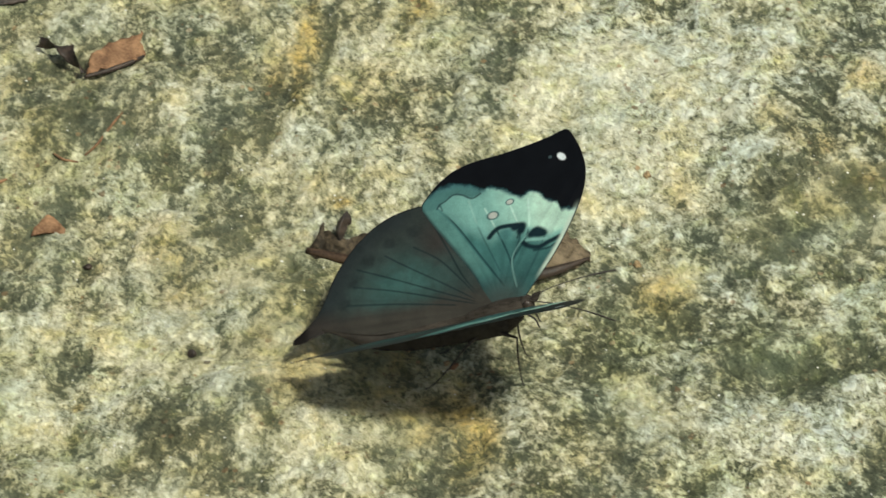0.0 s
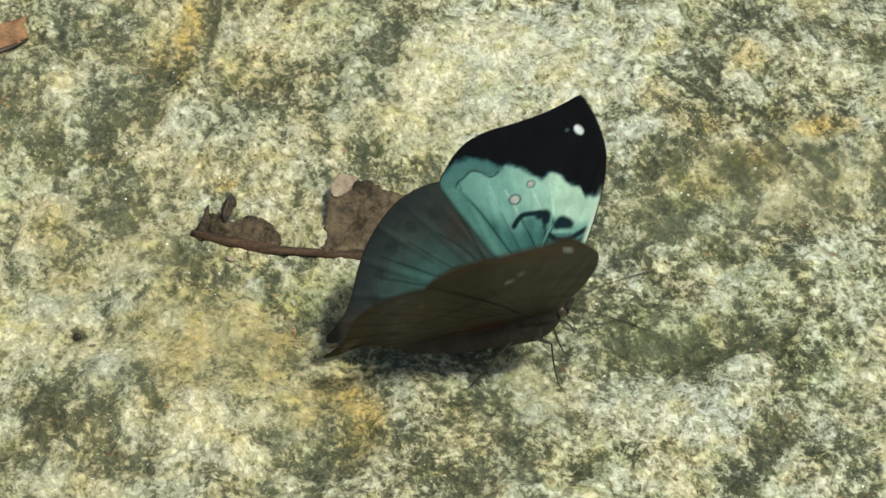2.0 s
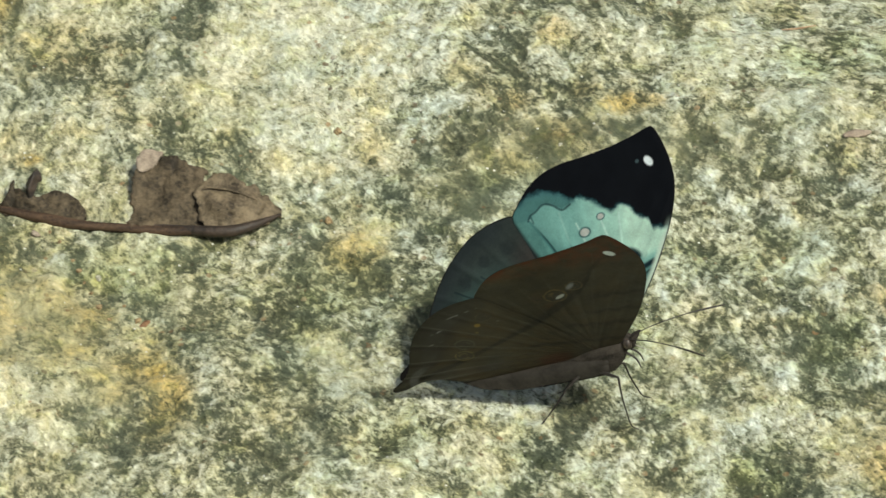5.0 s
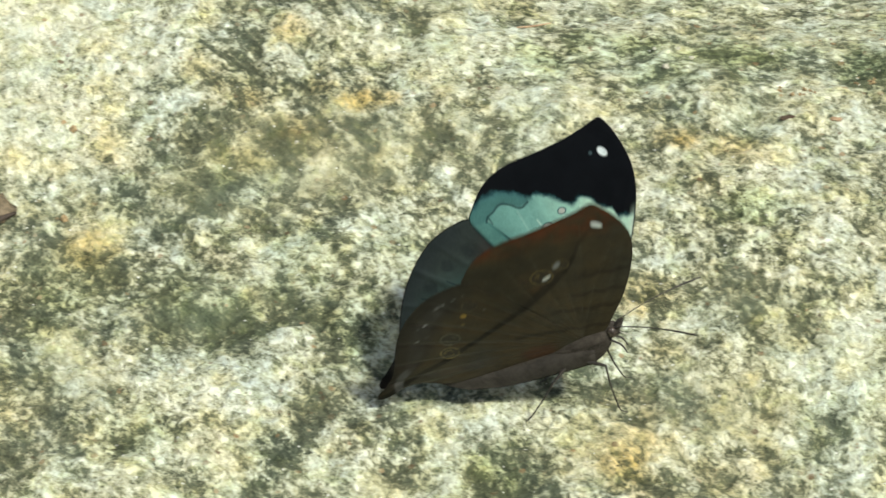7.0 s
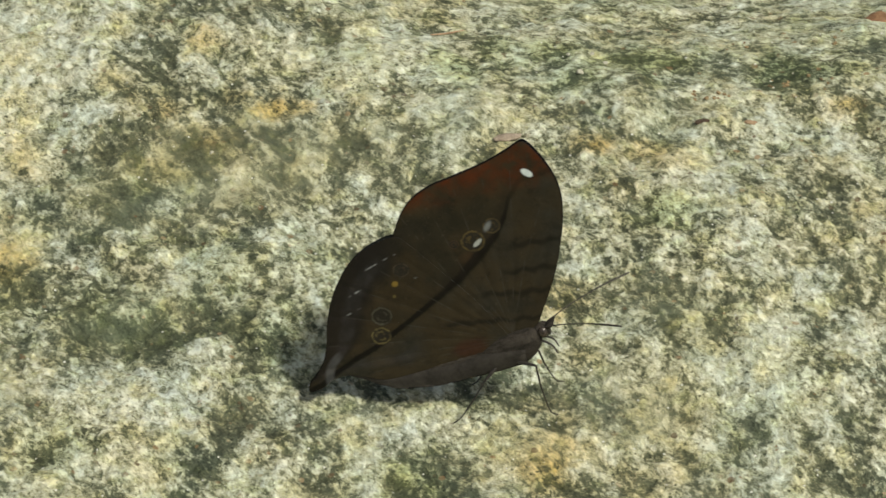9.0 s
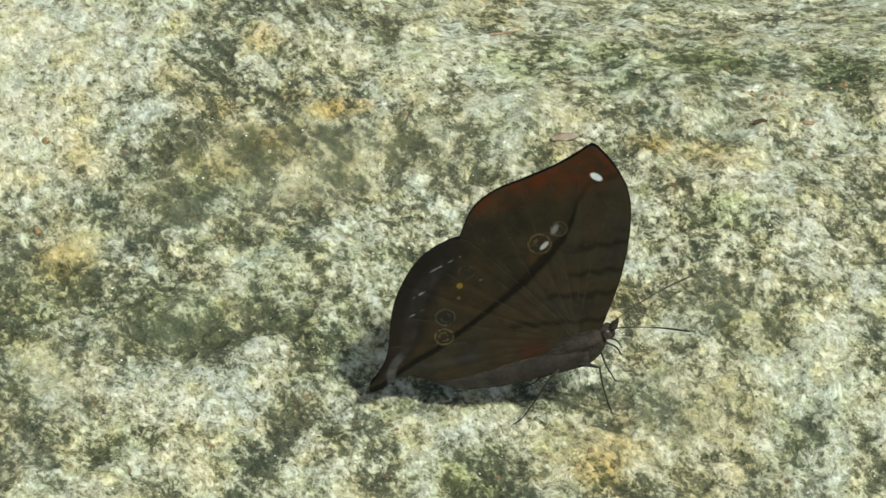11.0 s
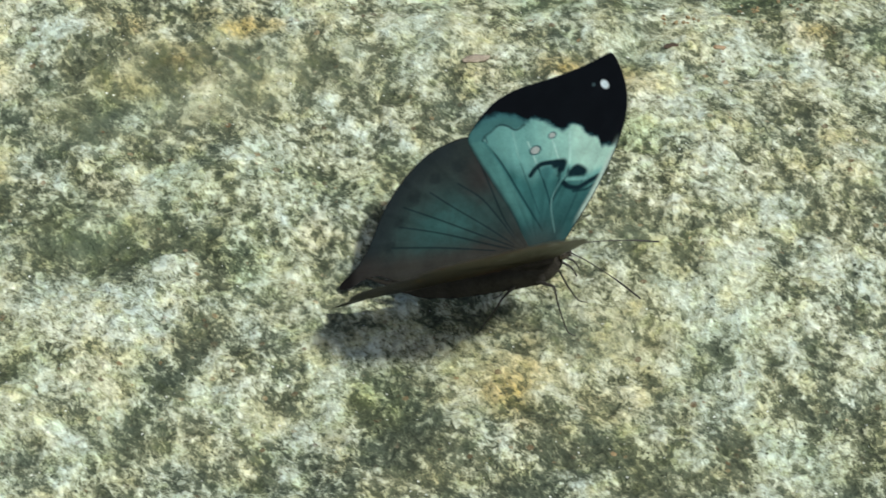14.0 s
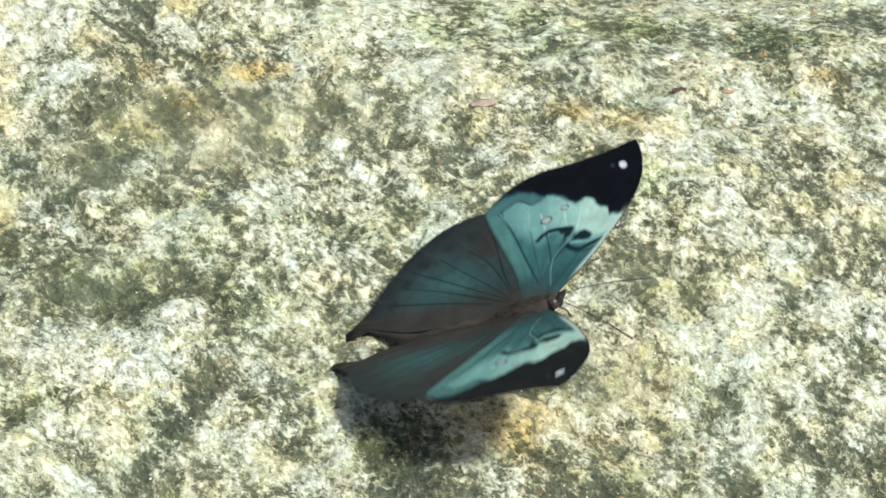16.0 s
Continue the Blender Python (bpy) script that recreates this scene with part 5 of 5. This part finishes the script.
def fragments():
    tri = [[(-0.0034, -0.0004, 0.0004), (-0.0030, 0.0006, 0.0012), (-0.0026, 0.0014, 0.0014)], [(-0.0006, 0.0002, 0.0004), (-0.0006, 0.0024, 0.0020), (-0.0004, 0.0040, 0.0024)],
           [(0.0018, 0.0004, 0.0004), (0.0018, 0.0018, 0.0016), (0.0016, 0.0028, 0.0016)], [(0.0032, -0.0006, 0.0004), (0.0034, 0.0002, 0.0008), (0.0034, 0.0008, 0.0008)]]
    flake_thing("small tan triangular dead leaf flake on the rock", -0.1965, 0.0202, tri, TAN_LEAF, 21.0)
    low = [[(-0.003, -0.0006, 0.0005), (-0.003, 0.0002, 0.0010), (-0.003, 0.0010, 0.0006)], [(0.0, -0.0010, 0.0006), (0.0, 0.0006, 0.0014), (0.0002, 0.0018, 0.0008)],
           [(0.003, -0.0006, 0.0005), (0.0032, 0.0002, 0.0010), (0.0034, 0.0010, 0.0006)]]
    flake_thing("pinkish brown leaf scrap lying flat on the rock", 0.0302, 0.0362, [[(0.9 * x, 0.7 * y, 0.7 * z) for x, y, z in r] for r in low], PINK_FLAKE, 23.0, 14)
    flake_thing("thin dark brown leaf scrap on the rock", 0.0699, 0.0395, [[(0.5 * x, 0.3 * y, 0.5 * z) for x, y, z in r] for r in low], STALK, 25.0, 4)
    flake_thing("tiny dark brown leaf scrap on the rock", -0.1098, -0.0200, [[tuple(0.42 * k for k in p) for p in r] for r in low], TAN_LEAF, 27.0, 50)
    flake_thing("dark leaf scrap at the edge of the rock's stain", -0.2165, 0.0965, [[tuple(1.3 * k for k in p) for p in r] for r in low], DARK_LEAF, 28.0, 20)
    flake_thing("brown leaf scrap on the far mossy rock", 0.1104, 0.0831, [[(1.0 * x, 1.3 * y, 0.9 * z) for x, y, z in r] for r in low], TAN_LEAF, 29.0, 12)
    flake_thing("small pale orange leaf flake on the rock", 0.0799, 0.0394, [[tuple(0.42 * k for k in p) for p in r] for r in low], STRAW, 31.0, -30)
    for label, pts, r in (("thin dry straw on the rock", [(0.0155, 0.0735), (0.0185, 0.0752), (0.0226, 0.0772)], 0.00022), ("curved dry rootlet on the rock", [(-0.1925, 0.0450), (-0.190, 0.0475), (-0.1872, 0.0525), (-0.1858, 0.0565)], 0.00028),
                          ("short reddish rootlet on the rock", [(-0.199, 0.045), (-0.1965, 0.0430), (-0.1935, 0.0428)], 0.00026), ("thin tan stem on the rock", [(-0.2105, 0.034), (-0.2075, 0.0365)], 0.0004)):
        bm = tube(bmesh.new(), [(x, y, rock_at(x, y) + r * 1.3) for x, y in pts], [r * 0.6, r, r, r * 0.5], 8, 24)
        ob = part("dry_stem", bm, STRAW if "straw" in label else TAN_LEAF, None)
        tagged(ob, label, "stem", "dry stems on the rock")
    rng = random.Random(4)
    shards = [(-0.1288, 0.0042, 0.00049, CRUMB, "brown crumb caught in a crack of the rock"),
              (-0.1257, -0.0017, 0.00042, CRUMB, "brown crumb caught in a crack of the rock"),
              (-0.1241, -0.0041, 0.00056, CRUMB, "brown crumb caught in a crack of the rock"),
              (-0.1212, -0.0110, 0.00042, CRUMB, "brown crumb caught in a crack of the rock"),
              (-0.1190, -0.0155, 0.00063, CRUMB, "brown crumb caught in a crack of the rock"),
              (-0.1168, -0.0195, 0.00042, CRUMB, "brown crumb caught in a crack of the rock"),
              (-0.1144, -0.0144, 0.00042, CRUMB, "brown crumb caught in a crack of the rock"),
              (-0.1111, -0.0195, 0.00070, CRUMB, "brown crumb caught in a crack of the rock"),
              (-0.1312, 0.0078, 0.00042, CRUMB, "brown crumb caught in a crack of the rock"),
              (-0.1228, -0.0076, 0.00035, CRUMB, "brown crumb caught in a crack of the rock"),
              (-0.0751, 0.0384, 0.0009, CRUMB, "orange-brown crumb on the rock"),
              (-0.0757, 0.0126, 0.0009, CRUMB, "brown crumb on the rock"),
              (-0.0903, 0.0055, 0.0008, GRIT, "pale flat grain of grit on the rock"),
              (-0.1202, -0.0060, 0.0005, GRIT, "white grain of grit on the rock"),
              (0.0459, 0.0595, 0.0008, GRIT, "pale round grain of grit on the rock"),
              (0.0516, 0.0641, 0.0006, GRIT, "pale round grain of grit on the rock"),
              (0.0490, 0.0684, 0.0005, GRIT, "pale round grain of grit on the rock"),
              (0.0440, 0.0672, 0.0004, GRIT, "pale round grain of grit on the rock"),
              (-0.1201, -0.0065, 0.0005, GRIT, "pale round grain of grit on the rock"),
              (-0.1340, 0.0062, 0.001, PINK_FLAKE, "pale scrap of husk on the rock"),
              (-0.0297, 0.0332, 0.0004, GRIT, "pale round grain of grit on the rock"),
              (-0.1871, 0.0107, 0.0009, DARK_LEAF, "dark crumb of bark on the rock"),
              (-0.1619, -0.0176, 0.001, DARK_LEAF, "dark crumb of bark on the rock")]
    for x, y, n in ((0.0690, 0.0509, 7), (0.0749, 0.0512, 5), (0.0868, 0.0555, 7), (0.0805, 0.0717, 4), (0.1010, 0.0747, 3), (0.0965, 0.0559, 6)):    # heaps of frass
        for _ in range(n):
            shards.append((x + rng.gauss(0, 0.0016), y + rng.gauss(0, 0.0016), rng.uniform(0.00025, 0.0005), CRUMB, "orange-brown crumb among others on the rock"))
    for x, y, r, mat, label in shards:
        bm = bmesh.new()
        pebble(bm, (x, y, rock_at(x, y) + r * 0.35), r, rng.random() * 50, 0.75)
        tagged(part("crumb", bm, mat, None), label, "crumb", "crumbs on the rock")
    bm = bmesh.new()
    for _ in range(420):
        x, y = rng.uniform(-0.215, 0.125), rng.uniform(-0.09, 0.095)
        r = rng.uniform(0.0001, 0.00022)
        bmesh.ops.create_icosphere(bm, subdivisions=1, radius=r, matrix=Matrix.Translation((x, y, rock_at(x, y) + r * 0.3)) @ Matrix.Diagonal((1, rng.uniform(0.7, 1.3), 0.8, 1)))
    tagged(part("grit", bm, GRIT, None), "fine pale grit scattered over the rock", "grit", kind="stuff")


curled_leaf()
twisted_leaf()
fragments()


# ---- movement ----
# seconds, place, turn (x, y, z) of the butterfly, then how far its left and right wings are opened
FLIGHT = [
    (0, -0.1012, -0.0246, 0.0155, -11.2, -11.7, 6.5, 63.8, 64.6),
    (0.2, -0.1004, -0.0248, 0.0155, -9.8, -11.1, 1.3, 67.5, 67.8),
    (0.4, -0.0934, -0.0305, 0.0155, -8.2, -8.1, 3.1, 26.1, 27.3),
    (0.5, -0.0920, -0.0313, 0.0155, -7.3, -7.2, 2.4, 9.4, 13.6),
    (0.6, -0.0908, -0.0327, 0.0155, -7.8, -7.0, 3.9, 3.6, 5.2),
    (0.8, -0.0873, -0.0309, 0.0155, -8.4, -7.8, 11.1, 17.4, 18.3),
    (1, -0.0821, -0.0265, 0.0155, -9.1, -9.7, 19.4, 50.4, 49.3),
    (1.2, -0.0825, -0.0217, 0.0155, -8.3, -9.8, 20.2, 63.9, 63.9),
    (1.4, -0.0816, -0.0246, 0.0155, -6.6, -9.6, 17.2, 42.6, 42.1),
    (1.5, -0.0805, -0.0271, 0.0155, -3.9, -9.2, 12.9, 12.0, 22.6),
    (1.6, -0.0766, -0.0344, 0.0155, -5.8, -9.3, 8.5, 3.6, 5.0),
    (1.8, -0.0718, -0.0358, 0.0155, -7.0, -11.2, 3.0, 8.7, 10.1),
    (2, -0.0720, -0.0314, 0.0155, -6.4, -14.6, 1.0, 33.2, 38.1),
    (2.2, -0.0668, -0.0257, 0.0155, -8.9, -14.5, 1.1, 70.1, 69.5),
    (2.4, -0.0641, -0.0283, 0.0155, -9.0, -15.8, -1.1, 72.0, 73.7),
    (2.5, -0.0624, -0.0311, 0.0155, -9.5, -16.2, -1.9, 66.0, 65.8),
    (2.6, -0.0613, -0.0324, 0.0155, -9.3, -15.5, -1.8, 54.0, 55.5),
    (2.8, -0.0625, -0.0396, 0.0155, -10.5, -17.6, -15.1, 11.2, 11.4),
    (2.9, -0.0630, -0.0391, 0.0155, -10.8, -19.2, -20.5, 9.0, 10.5),
    (3, -0.0633, -0.0386, 0.0155, -11.2, -20.8, -25.4, 12.6, 15.8),
    (3.2, -0.0620, -0.0378, 0.0155, -11.6, -18.9, -29.9, 48.4, 48.4),
    (3.5, -0.0575, -0.0389, 0.0155, -11.7, -19.2, -27.2, 66.0, 66.0),
    (3.8, -0.0508, -0.0407, 0.0155, -11.9, -19.7, -23.2, 30.0, 30.0),
    (4.1, -0.0418, -0.0430, 0.0155, -12.1, -20.4, -17.9, 12.0, 12.0),
    (4.4, -0.0351, -0.0447, 0.0155, -12.3, -20.9, -13.9, 48.0, 48.0),
    (4.7, -0.0284, -0.0464, 0.0155, -12.5, -21.4, -9.9, 70.0, 70.0),
    (5, -0.0217, -0.0482, 0.0155, -12.6, -21.9, -5.9, 34.0, 34.0),
    (5.3, -0.0172, -0.0493, 0.0155, -12.8, -22.2, -3.3, 58.1, 55.3),
    (5.4, -0.0138, -0.0436, 0.0155, -11.9, -22.4, 2.7, 64.7, 64.9),
    (5.5, -0.0110, -0.0485, 0.0155, -12.3, -23.8, 4.9, 47.1, 45.0),
    (5.6, -0.0083, -0.0500, 0.0155, -12.4, -23.0, 2.7, 30.9, 28.8),
    (5.8, -0.0056, -0.0542, 0.0155, -11.4, -22.4, 0.9, 16.9, 16.2),
    (6, -0.0011, -0.0504, 0.0155, -10.3, -23.4, 2.7, 30.4, 31.8),
    (6.2, 0.0053, -0.0470, 0.0155, -11.4, -25.3, 1.2, 24.9, 22.7),
    (6.4, 0.0117, -0.0498, 0.0155, -10.2, -22.9, -2.1, 15.3, 15.8),
    (6.5, 0.0135, -0.0513, 0.0155, -9.9, -21.2, -5.3, 5.6, 6.7),
    (6.8, 0.0197, -0.0472, 0.0155, -10.9, -24.7, -0.4, 8.0, 5.7),
    (7, 0.0250, -0.0463, 0.0155, -8.6, -24.5, -1.3, 19.8, 23.4),
    (7.2, 0.0265, -0.0428, 0.0155, -9.6, -23.7, 2.4, 48.7, 49.4),
    (7.4, 0.0282, -0.0419, 0.0155, -11.0, -24.4, 0.5, 45.3, 45.0),
    (7.5, 0.0279, -0.0437, 0.0155, -11.8, -24.7, 0.5, 31.2, 29.5),
    (7.6, 0.0280, -0.0448, 0.0155, -12.1, -24.3, -1.0, 17.5, 15.7),
    (7.8, 0.0277, -0.0462, 0.0155, -12.3, -23.0, -1.1, 2.7, 1.3),
    (8, 0.0274, -0.0443, 0.0155, -12.7, -23.8, -1.5, 0.4, 0.3),
    (8.5, 0.0276, -0.0450, 0.0155, -10.8, -24.4, -2.5, 0.4, 0.5),
    (9, 0.0275, -0.0444, 0.0155, -11.0, -23.9, -2.7, 0.4, 0.4),
    (9.5, 0.0273, -0.0436, 0.0155, -9.7, -23.2, -0.6, 0.4, 0.5),
    (12, 0.0298, -0.0464, 0.0155, -9.4, -21.1, -2.2, 0.4, 0.5),
    (12.5, 0.0300, -0.0469, 0.0155, -9.8, -20.9, -3.3, 0.4, 0.4),
    (13, 0.0311, -0.0472, 0.0155, -8.4, -21.0, -4.5, 0.4, 0.7),
    (13.2, 0.0361, -0.0500, 0.0155, -9.9, -20.1, -3.8, 0.4, 0.4),
    (13.4, 0.0365, -0.0501, 0.0155, -9.5, -19.7, -4.4, 7.0, 7.8),
    (13.5, 0.0349, -0.0485, 0.0155, -9.1, -19.5, -6.6, 17.6, 20.4),
    (13.6, 0.0356, -0.0468, 0.0155, -9.8, -20.8, -6.9, 33.2, 32.1),
    (13.8, 0.0394, -0.0442, 0.0155, -8.3, -22.7, -6.9, 58.3, 61.5),
    (14, 0.0379, -0.0436, 0.0155, -8.6, -24.2, -9.5, 54.7, 57.9),
    (14.2, 0.0379, -0.0474, 0.0155, -11.0, -21.6, -9.1, 22.8, 21.3),
    (14.4, 0.0375, -0.0481, 0.0155, -11.0, -21.3, -7.6, 0.4, 0.4),
    (14.5, 0.0375, -0.0482, 0.0155, -10.7, -21.0, -7.3, 0.4, 0.5),
    (14.8, 0.0378, -0.0509, 0.0155, -11.2, -20.9, -6.1, 0.4, 0.4),
    (15, 0.0372, -0.0481, 0.0155, -10.6, -20.7, -6.8, 2.6, 3.9),
    (15.2, 0.0385, -0.0481, 0.0155, -11.8, -21.1, -7.0, 12.4, 10.6),
    (15.4, 0.0377, -0.0450, 0.0155, -11.4, -22.4, -6.2, 27.8, 26.4),
    (15.5, 0.0363, -0.0442, 0.0155, -10.5, -23.3, -6.9, 40.2, 39.9),
    (15.6, 0.0370, -0.0422, 0.0155, -9.4, -22.8, -4.4, 52.2, 54.4),
    (15.8, 0.0361, -0.0419, 0.0155, -8.5, -23.8, -5.9, 65.3, 65.8),
    (16, 0.0348, -0.0451, 0.0155, -5.9, -25.8, -11.2, 76.8, 82.0),
]

# seconds, degrees by which the feelers are lowered
DROOP = [(0.0, 12), (1.0, 14), (3.0, 8), (5.5, 10), (6.5, 12), (7.0, 6), (7.5, 3), (8.0, -3), (9.0, 0), (9.7, 0), (12.0, 3), (12.5, 6), (13.0, 15), (14.0, 32), (14.5, 27),
         (15.0, 31), (15.5, 28), (16.0, 24)]


def motions():
    walk(BUTTERFLY, [(r[0], pose(*r[1:7])) for r in FLIGHT])
    for kind in ("hind", "fore"):
        walk(WINGS[kind, 1], [(r[0], pose(0, 0.0003, 0, 0.45 - r[7])) for r in FLIGHT])
        walk(WINGS[kind, -1], [(r[0], pose(0, -0.0003, 0, r[8] - 0.45)) for r in FLIGHT])
    for feeler, y in zip(ANTENNAE, (0.0006, -0.0006)):
        walk(feeler, [(t, pose(0.0082, y, 0.0013, 0, droop, 0)) for t, droop in DROOP])


motions()
